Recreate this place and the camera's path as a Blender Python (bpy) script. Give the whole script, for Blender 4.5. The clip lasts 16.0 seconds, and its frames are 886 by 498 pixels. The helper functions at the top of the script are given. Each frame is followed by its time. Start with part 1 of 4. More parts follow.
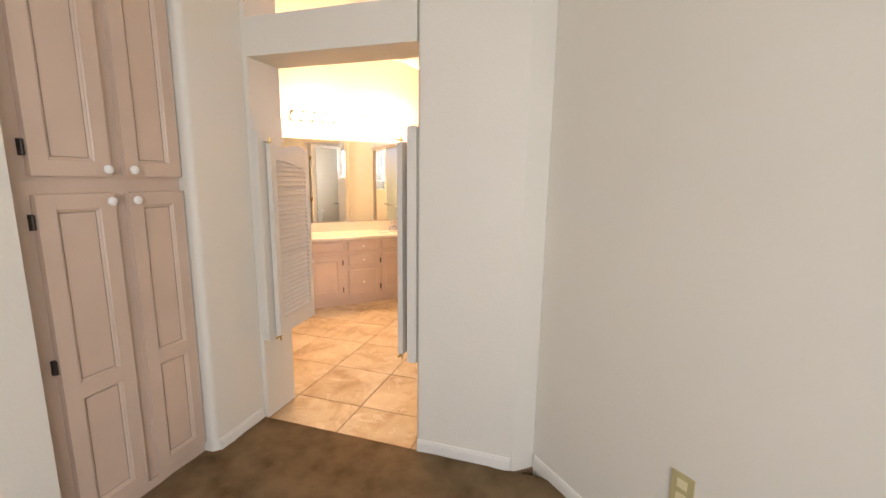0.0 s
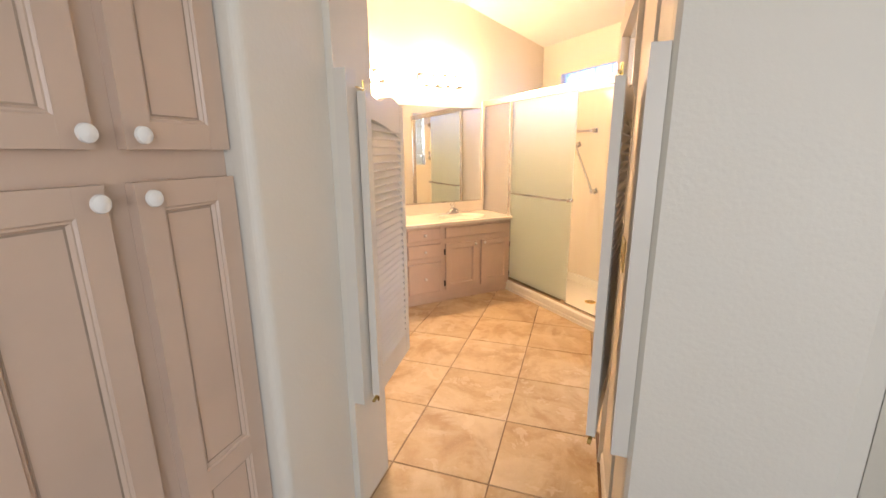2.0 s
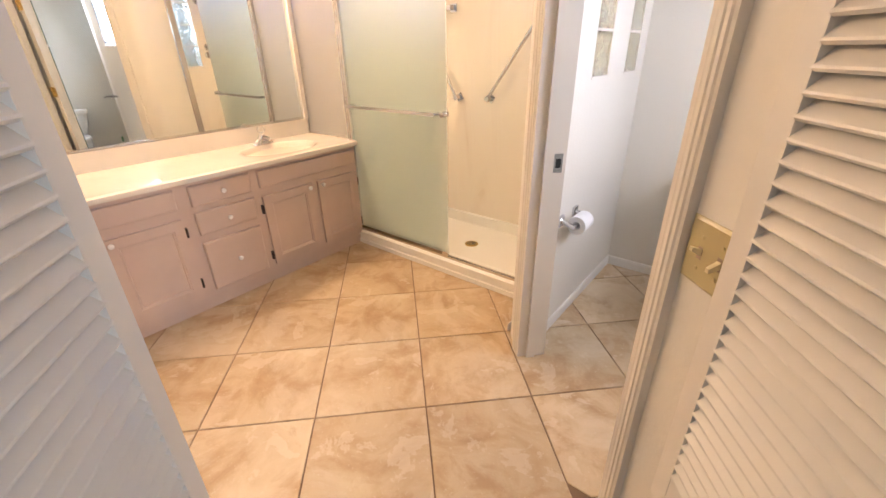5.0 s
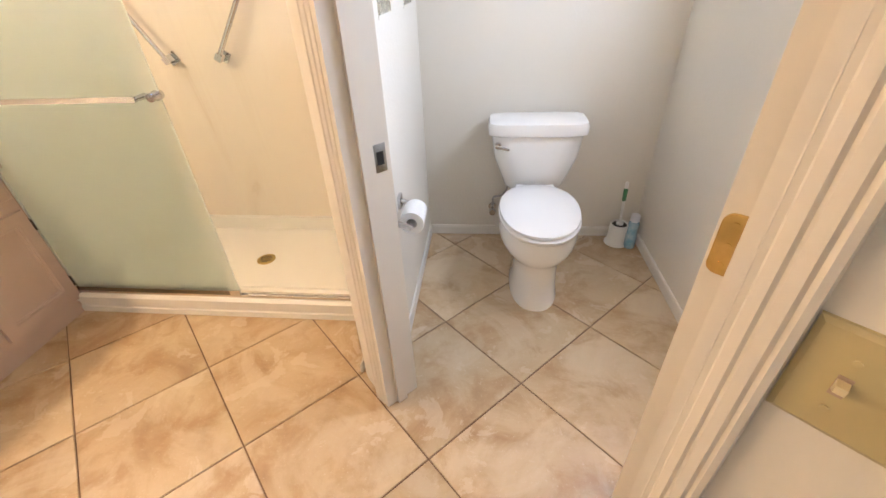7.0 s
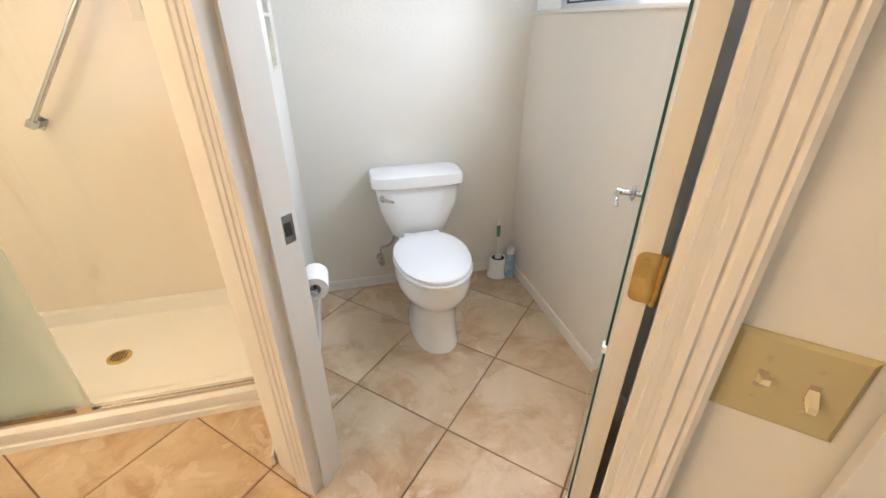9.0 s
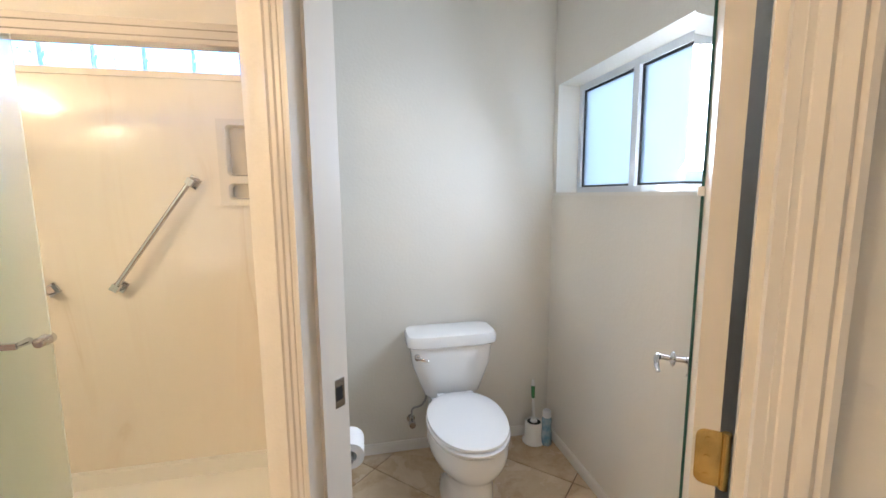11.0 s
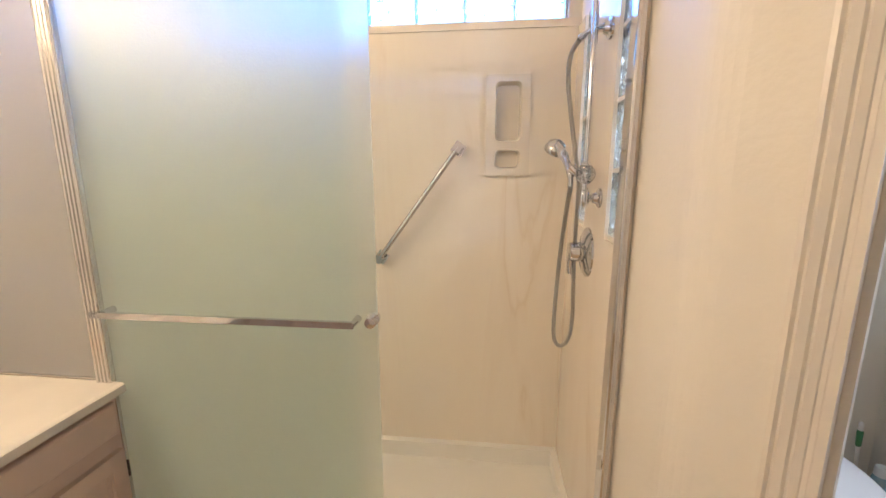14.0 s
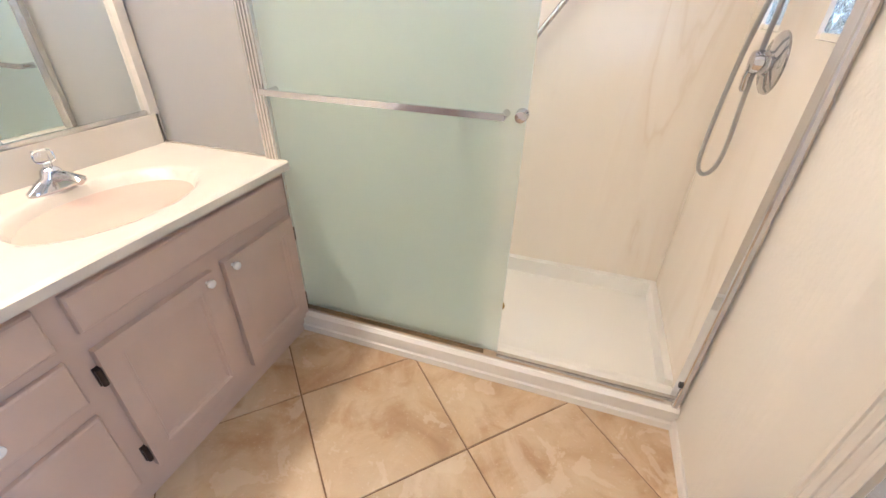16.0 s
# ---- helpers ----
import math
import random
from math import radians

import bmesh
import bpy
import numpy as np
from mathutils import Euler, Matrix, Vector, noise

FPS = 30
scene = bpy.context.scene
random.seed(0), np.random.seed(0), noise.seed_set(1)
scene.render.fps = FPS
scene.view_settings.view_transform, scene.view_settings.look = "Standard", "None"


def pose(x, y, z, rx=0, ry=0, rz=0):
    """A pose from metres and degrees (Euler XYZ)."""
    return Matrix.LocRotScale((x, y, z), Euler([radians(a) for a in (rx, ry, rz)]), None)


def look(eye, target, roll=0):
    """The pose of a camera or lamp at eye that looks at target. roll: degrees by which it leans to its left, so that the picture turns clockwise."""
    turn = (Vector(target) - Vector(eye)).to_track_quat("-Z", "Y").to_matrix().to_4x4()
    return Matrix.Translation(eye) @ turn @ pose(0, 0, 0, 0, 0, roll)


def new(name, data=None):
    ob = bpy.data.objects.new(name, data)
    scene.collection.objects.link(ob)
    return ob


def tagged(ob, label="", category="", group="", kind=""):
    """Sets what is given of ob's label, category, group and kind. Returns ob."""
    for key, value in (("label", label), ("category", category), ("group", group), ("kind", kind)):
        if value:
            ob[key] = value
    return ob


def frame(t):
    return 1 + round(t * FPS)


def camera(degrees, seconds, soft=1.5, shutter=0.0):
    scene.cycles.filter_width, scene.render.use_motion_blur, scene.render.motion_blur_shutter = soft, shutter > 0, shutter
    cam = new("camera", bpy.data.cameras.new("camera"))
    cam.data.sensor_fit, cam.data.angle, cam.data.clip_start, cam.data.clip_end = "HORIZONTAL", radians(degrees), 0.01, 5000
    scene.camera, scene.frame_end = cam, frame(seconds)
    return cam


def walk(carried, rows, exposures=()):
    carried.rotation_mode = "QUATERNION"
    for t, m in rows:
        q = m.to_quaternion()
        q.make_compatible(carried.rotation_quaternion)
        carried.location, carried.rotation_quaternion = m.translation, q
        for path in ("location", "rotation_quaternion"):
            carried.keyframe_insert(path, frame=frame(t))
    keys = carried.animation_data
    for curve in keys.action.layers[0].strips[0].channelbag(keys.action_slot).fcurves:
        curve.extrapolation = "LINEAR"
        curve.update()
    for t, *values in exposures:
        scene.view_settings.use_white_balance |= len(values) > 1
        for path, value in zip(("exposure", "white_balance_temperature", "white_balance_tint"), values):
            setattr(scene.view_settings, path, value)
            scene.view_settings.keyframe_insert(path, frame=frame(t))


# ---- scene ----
cam = camera(94.3, 16.0)
PATH = [
    (0, (2.709, -1.647, 1.445), (0.963, -0.731, 1.107), 0.8),
    (0.5, (2.419, -1.681, 1.429), (0.58, -0.977, 1.079), 0.2),
    (1, (2.143, -1.723, 1.439), (0.28, -1.099, 1.068), -0.3),
    (1.5, (1.851, -1.793, 1.425), (0.034, -1.067, 1.014), -0.5),
    (2, (1.599, -1.83, 1.424), (-0.141, -0.955, 0.966), -0.5),
    (2.5, (1.313, -1.742, 1.402), (-0.322, -0.707, 0.895), -0.0),
    (3, (1.065, -1.669, 1.403), (-0.443, -0.479, 0.845), 0.4),
    (5.5, (0.437, -1.138, 1.351), (-0.371, 0.419, 0.39), 1.2),
    (6, (0.331, -1.005, 1.343), (0.025, 0.693, 0.331), 3.2),
    (6.5, (0.257, -0.858, 1.335), (0.025, 0.794, 0.232), -0.7),
    (7, (0.168, -0.73, 1.345), (-0.028, 0.916, 0.225), -2.7),
    (7.5, (0.098, -0.682, 1.341), (0.151, 0.949, 0.184), -2.6),
    (8, (0.033, -0.683, 1.348), (0.318, 0.921, 0.188), -2.6),
    (10.5, (0.036, -0.759, 1.446), (0.563, 1.132, 1.062), -1.0),
    (11, (-0.039, -0.759, 1.448), (0.36, 1.183, 1.186), -0.5),
    (11.5, (-0.161, -0.679, 1.432), (0.028, 1.3, 1.211), -0.3),
    (12, (-0.261, -0.53, 1.422), (-0.278, 1.457, 1.2), -0.3),
    (12.5, (-0.302, -0.376, 1.432), (-0.472, 1.601, 1.18), -0.4),
    (13, (-0.361, -0.289, 1.435), (-0.61, 1.675, 1.145), -0.3),
    (13.5, (-0.513, -0.315, 1.433), (-0.758, 1.643, 1.11), -0.3),
    (14, (-0.661, -0.394, 1.43), (-0.88, 1.557, 1.05), -0.1),
    (14.5, (-0.743, -0.466, 1.425), (-0.967, 1.462, 0.943), -0.0),
    (15, (-0.761, -0.495, 1.405), (-1.037, 1.377, 0.757), 0.3),
    (15.5, (-0.784, -0.501, 1.36), (-1.162, 1.269, 0.508), 0.8),
    (16, (-0.819, -0.49, 1.294), (-1.34, 1.131, 0.244), 1.6),
]
walk(cam, [(t, look(e, g, r)) for t, e, g, r in PATH],
     exposures=[(0.0, 0.56, 8300, 26), (1.5, 0.50, 7900, 24), (2.5, 0.42, 7700, 25), (3.5, 0.34, 7050, 21), (5.5, 0.34, 6500, 20), (8.0, 0.46, 6100, 12), (10.5, 0.26, 5950, 10),
                (12.5, -0.22, 5750, 10), (13.5, -0.20, 5850, 12), (14.5, -0.14, 5700, 12), (15.0, -0.05, 5700, 15), (16.0, 0.42, 4900, 12)])

# ---- world and light ----
world = bpy.data.worlds.new("world")
scene.world = world
world.use_nodes = True
wn = world.node_tree.nodes
sky = wn.new("ShaderNodeTexSky")
sky.sky_type, sky.sun_disc = "NISHITA", False
sky.sun_elevation, sky.sun_rotation = radians(50), radians(200)
world.node_tree.links.new(sky.outputs[0], wn["Background"].inputs[0])
wn["Background"].inputs[1].default_value = 0.15


def area_lamp(name, m, w, h, power, color):
    la = bpy.data.lights.new(name, "AREA")
    la.shape, la.size, la.size_y, la.energy, la.color = "RECTANGLE", w, h, power, color
    ob = new(name, la)
    ob.matrix_world = m
    return ob


# daylight in the openings of the windows
area_lamp("daylight_bedroom", look((4.95, -2.5, 1.5), (0, -2.0, 1.2)), 2.4, 1.7, 70, (0.62, 0.81, 1.0))
area_lamp("daylight_toilet", look((1.10, 0.675, 1.74), (0.18, 0.255, 1.38)), 0.38, 0.44, 19, (0.78, 0.86, 1.0))
area_lamp("daylight_shower", look((-1.19, 1.70, 2.16), (-1.19, 0.6, 1.2)), 1.6, 0.20, 7, (0.04, 0.22, 1.0))
BULB = 120.0


# ---- materials ----
def material(name, color, rough=0.5, metal=0.0, vary=0.06, scale=3.0, fine=120.0, bump=0.05, color2=None, spec=0.5, coat=0.0, random_shift=0.0, bscale=None):
    m = bpy.data.materials.new(name)
    m.use_nodes = True
    n, l = m.node_tree.nodes, m.node_tree.links
    b = n["Principled BSDF"]
    tc = n.new("ShaderNodeTexCoord")
    big = n.new("ShaderNodeTexNoise")
    big.inputs["Scale"].default_value, big.inputs["Detail"].default_value = scale, 5
    small = n.new("ShaderNodeTexNoise")
    small.inputs["Scale"].default_value, small.inputs["Detail"].default_value = bscale or fine, 3
    l.new(tc.outputs["Object"], big.inputs["Vector"])
    l.new(tc.outputs["Object"], small.inputs["Vector"])
    ramp = n.new("ShaderNodeMix")
    ramp.data_type = "RGBA"
    c2 = color2 or tuple(c * (1 - 2.5 * vary) for c in color)
    ramp.inputs[6].default_value, ramp.inputs[7].default_value = (*color, 1), (*c2, 1)
    mr = n.new("ShaderNodeMapRange")
    mr.inputs[1].default_value, mr.inputs[2].default_value = 0.35, 0.75
    l.new(big.outputs[0], mr.inputs[0])
    l.new(mr.outputs[0], ramp.inputs[0])
    out = ramp.outputs[2]
    if random_shift:
        info = n.new("ShaderNodeObjectInfo")
        hsv = n.new("ShaderNodeHueSaturation")
        r2 = n.new("ShaderNodeMapRange")
        r2.inputs[3].default_value, r2.inputs[4].default_value = 1 - random_shift, 1 + random_shift
        l.new(info.outputs["Random"], r2.inputs[0])
        l.new(r2.outputs[0], hsv.inputs["Value"])
        l.new(out, hsv.inputs["Color"])
        out = hsv.outputs[0]
    l.new(out, b.inputs["Base Color"])
    rr = n.new("ShaderNodeMapRange")
    rr.inputs[3].default_value, rr.inputs[4].default_value = max(0.02, rough - 0.06), min(1, rough + 0.06)
    l.new(small.outputs[0], rr.inputs[0])
    if rough > 0.3 and metal < 0.5:
        l.new(rr.outputs[0], b.inputs["Roughness"])
    else:
        b.inputs["Roughness"].default_value = rough
    b.inputs["Metallic"].default_value = metal
    b.inputs["Specular IOR Level"].default_value = spec
    b.inputs["Coat Weight"].default_value = coat
    if bump:
        bp = n.new("ShaderNodeBump")
        bp.inputs["Strength"].default_value, bp.inputs["Distance"].default_value = bump, 0.004
        l.new(small.outputs[0], bp.inputs["Height"])
        l.new(bp.outputs[0], b.inputs["Normal"])
    return m


PAINT = material("wall_paint", (0.74, 0.70, 0.62), 0.55, vary=0.02, scale=1.2, fine=70, bump=0.26)
CEIL = material("ceiling_paint", (0.80, 0.77, 0.71), 0.7, vary=0.02, fine=60, bump=0.3)
TRIM = material("trim_paint", (0.72, 0.67, 0.59), 0.35, vary=0.03, fine=40, bump=0.0)
BASE = material("baseboard_paint", (0.78, 0.75, 0.69), 0.4, vary=0.03, fine=40, bump=0.03)
LOUVER = material("louver_paint", (0.72, 0.68, 0.61), 0.38, vary=0.03, fine=60, bump=0.04)
CABINET = material("whitewashed_cabinet", (0.61, 0.465, 0.375), 0.38, vary=0.05, scale=4, fine=70, bump=0.05)
TALLCAB = material("whitewashed_closet", (0.63, 0.47, 0.37), 0.36, vary=0.05, scale=3, fine=60, bump=0.06)
# dark brown painted in where shade falls: cabinet grooves and toggle slots
RECESS_SHADE = material("dark_recess_shade", (0.44, 0.325, 0.25), 0.5, vary=0.15, scale=9, fine=60, bump=0.05)
MARBLE = material("cultured_marble_top", (0.74, 0.68, 0.58), 0.16, vary=0.03, scale=5, bump=0.0, coat=0.3)
PAN = material("shower_pan_acrylic", (0.84, 0.82, 0.76), 0.28, vary=0.01, scale=2, bump=0.0)
PORCELAIN = material("porcelain", (0.86, 0.86, 0.85), 0.07, vary=0.005, bump=0.0, coat=0.5)
SEATM = material("seat_plastic", (0.86, 0.86, 0.86), 0.16, vary=0.005, bump=0.0)
WHITEP = material("white_plastic", (0.82, 0.81, 0.78), 0.3, vary=0.02, bump=0.02)
KNOBM = material("white_ceramic_knob", (0.86, 0.84, 0.80), 0.12, vary=0.01, bump=0.0)
CHROME = material("chrome", (0.64, 0.64, 0.66), 0.08, 1.0, vary=0.02, bump=0.0, fine=6)
BRUSHED = material("brushed_aluminium", (0.74, 0.72, 0.69), 0.2, 1.0, vary=0.04, bump=0.0, fine=6)
BRASS = material("aged_brass", (0.74, 0.55, 0.21), 0.25, 1.0, vary=0.15, scale=30, bump=0.0, fine=6)
BRONZE = material("dark_bronze_hinge", (0.07, 0.05, 0.04), 0.4, 0.6, vary=0.1, bump=0.02)
BRONZERAIL = material("tarnished_bronze_rail", (0.30, 0.24, 0.16), 0.3, 0.8, vary=0.15, bump=0.0)
ALMOND = material("almond_plate", (0.50, 0.42, 0.22), 0.3, vary=0.03, bump=0.02)
IVORY = material("ivory_toggle", (0.76, 0.66, 0.42), 0.3, vary=0.02, bump=0.0)
GROUT = material("grout", (0.24, 0.15, 0.09), 0.9, vary=0.1, fine=200, bump=0.3)
# black for rubber and plastic parts, and for the shade inside small holes
DARK = material("rubber_and_hole_black", (0.02, 0.02, 0.02), 0.5, vary=0.1, bump=0.0)
GREENP = material("green_handle_plastic", (0.05, 0.20, 0.08), 0.35, vary=0.05, bump=0.0)
BLUEP = material("spray_can_blue", (0.22, 0.45, 0.62), 0.25, 0.3, vary=0.3, scale=25, color2=(0.66, 0.76, 0.82), bump=0.0)
PAPER = material("toilet_paper", (0.84, 0.83, 0.81), 0.9, vary=0.02, fine=200, bump=0.2)
VINYL = material("white_vinyl_frame", (0.66, 0.69, 0.72), 0.35, vary=0.02, bump=0.0)
CORD = material("braided_steel_hose", (0.40, 0.39, 0.37), 0.32, 0.9, vary=0.1, fine=700, bump=0.6)


def tile_material():
    m = bpy.data.materials.new("travertine_look_tile")
    m.use_nodes = True
    n, l = m.node_tree.nodes, m.node_tree.links
    b = n["Principled BSDF"]
    tc, info = n.new("ShaderNodeTexCoord"), n.new("ShaderNodeObjectInfo")
    add = n.new("ShaderNodeVectorMath")
    add.operation = "MULTIPLY_ADD"
    add.inputs[1].default_value = (1, 1, 1)
    sc = n.new("ShaderNodeVectorMath")
    sc.operation = "SCALE"
    sc.inputs[0].default_value = (37, 53, 11)
    l.new(info.outputs["Random"], sc.inputs["Scale"])
    l.new(tc.outputs["Object"], add.inputs[0])
    l.new(sc.outputs[0], add.inputs[2])
    n1, n2, n3, n4 = (n.new("ShaderNodeTexNoise") for _ in range(4))
    for k, (q, d, w, f) in zip((n1, n2, n3, n4), ((3.4, 8, 0.8, 0.6), (5.5, 12, 0.5, 0.62), (85.0, 5, 0.0, 0.6), (2.2, 10, 1.0, 0.58))):
        k.inputs["Scale"].default_value, k.inputs["Detail"].default_value, k.inputs["Distortion"].default_value = q, d, w
        k.inputs["Roughness"].default_value = f
        l.new(add.outputs[0], k.inputs["Vector"])
    cr = n.new("ShaderNodeValToRGB")
    el = cr.color_ramp.elements
    el[0].position, el[0].color = 0.30, (0.37, 0.235, 0.125, 1)
    el[1].position, el[1].color = 0.68, (0.60, 0.475, 0.315, 1)
    for p, c in ((0.42, (0.47, 0.325, 0.185, 1)), (0.52, (0.545, 0.405, 0.25, 1))):
        e = el.new(p)
        e.color = c
    l.new(n1.outputs[0], cr.inputs[0])

    def edge_mask(src, lo, hi, amount):
        a = n.new("ShaderNodeMapRange")
        a.inputs[1].default_value, a.inputs[2].default_value, a.inputs[4].default_value = lo, hi, amount
        l.new(src.outputs[0], a.inputs[0])
        return a.outputs[0]

    def over(base, mask, color):
        k = n.new("ShaderNodeMix")
        k.data_type = "RGBA"
        k.inputs[7].default_value = (*color, 1)
        l.new(mask, k.inputs[0])
        l.new(base, k.inputs[6])
        return k.outputs[2]

    # rusty clouds, pale worn islands with crisp rims, fine speckle
    tone = over(cr.outputs[0], edge_mask(n2, 0.46, 0.34, 0.65), (0.40, 0.245, 0.125))
    tone = over(tone, edge_mask(n4, 0.525, 0.60, 0.55), (0.65, 0.53, 0.38))
    tone = over(tone, edge_mask(n2, 0.575, 0.60, 0.42), (0.69, 0.58, 0.44))
    tone = over(tone, edge_mask(n3, 0.60, 0.72, 0.35), (0.70, 0.60, 0.46))
    hsv = n.new("ShaderNodeHueSaturation")
    r2 = n.new("ShaderNodeMapRange")
    r2.inputs[3].default_value, r2.inputs[4].default_value = 0.93, 1.07
    l.new(info.outputs["Random"], r2.inputs[0])
    l.new(r2.outputs[0], hsv.inputs["Value"])
    l.new(tone, hsv.inputs["Color"])
    l.new(hsv.outputs[0], b.inputs["Base Color"])
    rr = n.new("ShaderNodeMapRange")
    rr.inputs[3].default_value, rr.inputs[4].default_value = 0.28, 0.5
    l.new(n2.outputs[0], rr.inputs[0])
    l.new(rr.outputs[0], b.inputs["Roughness"])
    bp = n.new("ShaderNodeBump")
    bp.inputs["Strength"].default_value, bp.inputs["Distance"].default_value = 0.12, 0.003
    l.new(n2.outputs[0], bp.inputs["Height"])
    l.new(bp.outputs[0], b.inputs["Normal"])
    return m


def surround_material():
    """Cream cultured marble with soft vertical veins."""
    m = material("veined_cultured_marble", (0.72, 0.63, 0.50), 0.17, vary=0.02, bump=0.0, coat=0.2)
    n, l = m.node_tree.nodes, m.node_tree.links
    b = n["Principled BSDF"]
    tc, mp = n.new("ShaderNodeTexCoord"), n.new("ShaderNodeMapping")
    mp.inputs["Scale"].default_value = (3.2, 3.2, 0.55)
    v = n.new("ShaderNodeTexNoise")
    v.inputs["Scale"].default_value, v.inputs["Detail"].default_value, v.inputs["Distortion"].default_value = 1.3, 5, 1.3
    l.new(tc.outputs["Object"], mp.inputs["Vector"])
    l.new(mp.outputs[0], v.inputs["Vector"])
    cr = n.new("ShaderNodeValToRGB")
    el = cr.color_ramp.elements
    el[0].position, el[0].color = 0.30, (0.79, 0.72, 0.61, 1)
    el[1].position, el[1].color = 0.75, (0.81, 0.75, 0.65, 1)
    for p, c in ((0.50, (0.80, 0.735, 0.63, 1)), (0.60, (0.775, 0.70, 0.59, 1)), (0.625, (0.735, 0.65, 0.53, 1)), (0.66, (0.79, 0.72, 0.62, 1))):
        e = el.new(p)
        e.color = c
    l.new(v.outputs[0], cr.inputs[0])
    l.new(cr.outputs[0], b.inputs["Base Color"])
    return m


def carpet_material():
    m = material("brown_carpet", (0.36, 0.235, 0.13), 0.95, vary=0.12, scale=7, fine=420, bump=1.0, color2=(0.19, 0.115, 0.058), spec=0.1)
    m.node_tree.nodes["Bump"].inputs["Distance"].default_value = 0.012
    return m


def frosted_material(name, tint, clear=0.10):
    m = bpy.data.materials.new(name)
    m.use_nodes = True
    n, l = m.node_tree.nodes, m.node_tree.links
    b, out = n["Principled BSDF"], n["Material Output"]
    b.inputs["Base Color"].default_value = (*tint, 1)
    b.inputs["Roughness"].default_value = 0.40
    b.inputs["Transmission Weight"].default_value = 1.0
    b.inputs["IOR"].default_value = 1.35
    tr = n.new("ShaderNodeBsdfTranslucent")
    tr.inputs[0].default_value = (*tint, 1)
    df = n.new("ShaderNodeBsdfDiffuse")
    df.inputs[0].default_value = (*tint, 1)
    noise_t = n.new("ShaderNodeTexNoise")
    noise_t.inputs["Scale"].default_value, noise_t.inputs["Detail"].default_value = 160, 3
    tc = n.new("ShaderNodeTexCoord")
    l.new(tc.outputs["Object"], noise_t.inputs["Vector"])
    bp = n.new("ShaderNodeBump")
    bp.inputs["Strength"].default_value, bp.inputs["Distance"].default_value = 0.25, 0.003
    l.new(noise_t.outputs[0], bp.inputs["Height"])
    l.new(bp.outputs[0], b.inputs["Normal"])
    m1, m2 = n.new("ShaderNodeMixShader"), n.new("ShaderNodeMixShader")
    m1.inputs[0].default_value, m2.inputs[0].default_value = 0.10, 0.78
    l.new(tr.outputs[0], m1.inputs[1])
    l.new(df.outputs[0], m1.inputs[2])
    l.new(m1.outputs[0], m2.inputs[1])
    l.new(b.outputs[0], m2.inputs[2])
    l.new(m2.outputs[0], out.inputs[0])
    return m


def clear_material(name, tint, rough, strength=0.6, scale=25.0):
    m = bpy.data.materials.new(name)
    m.use_nodes = True
    n, l = m.node_tree.nodes, m.node_tree.links
    b = n["Principled BSDF"]
    b.inputs["Base Color"].default_value = (*tint, 1)
    b.inputs["Roughness"].default_value = rough
    b.inputs["Transmission Weight"].default_value = 1.0
    b.inputs["IOR"].default_value = 1.45
    k = n.new("ShaderNodeTexNoise")
    k.inputs["Scale"].default_value, k.inputs["Detail"].default_value, k.inputs["Distortion"].default_value = scale, 2, 1.5
    tc = n.new("ShaderNodeTexCoord")
    l.new(tc.outputs["Object"], k.inputs["Vector"])
    bp = n.new("ShaderNodeBump")
    bp.inputs["Strength"].default_value, bp.inputs["Distance"].default_value = strength, 0.02
    l.new(k.outputs[0], bp.inputs["Height"])
    l.new(bp.outputs[0], b.inputs["Normal"])
    return m


def glow_material(name, color, strength):
    m = bpy.data.materials.new(name)
    m.use_nodes = True
    b = m.node_tree.nodes["Principled BSDF"]
    b.inputs["Base Color"].default_value = (0.9, 0.9, 0.9, 1)
    b.inputs["Emission Color"].default_value = (*color, 1)
    b.inputs["Emission Strength"].default_value = strength
    return m


def mirror_material():
    m = material("mirror_silver", (0.86, 0.89, 0.87), 0.02, 1.0, vary=0.0, bump=0.0)
    m.node_tree.nodes["Principled BSDF"].inputs["Roughness"].default_value = 0.015
    for k in list(m.node_tree.links):
        if k.to_socket.name == "Roughness":
            m.node_tree.links.remove(k)
    return m


TILE, SURROUND, CARPET = tile_material(), surround_material(), carpet_material()
FROST = frosted_material("frosted_green_glass", (0.85, 0.92, 0.895))
FROSTGREY = frosted_material("frosted_clear_glass", (0.80, 0.80, 0.80))
BLOCK = clear_material("wavy_block_glass", (0.86, 0.95, 0.92), 0.05, 0.8, 22)
WINGLASS = frosted_material("obscure_window_glass", (0.86, 0.92, 0.96))
GLOBE = glow_material("lit_globe", (1.0, 0.73, 0.45), BULB)
BACKDROP = glow_material("bright_outdoors", (0.30, 0.58, 1.0), 3.6)
HAZE = glow_material("pale_outdoors", (0.58, 0.76, 1.0), 1.15)
MIRROR = mirror_material()
MIRROREDGE = material("mirror_glass_edge", (0.03, 0.09, 0.07), 0.1, vary=0.05, bump=0.0)


# ---- mesh helpers ----
DIAG = pose(0, 0, 0, 0, 0, 45)     # the door walls run at 45 degrees


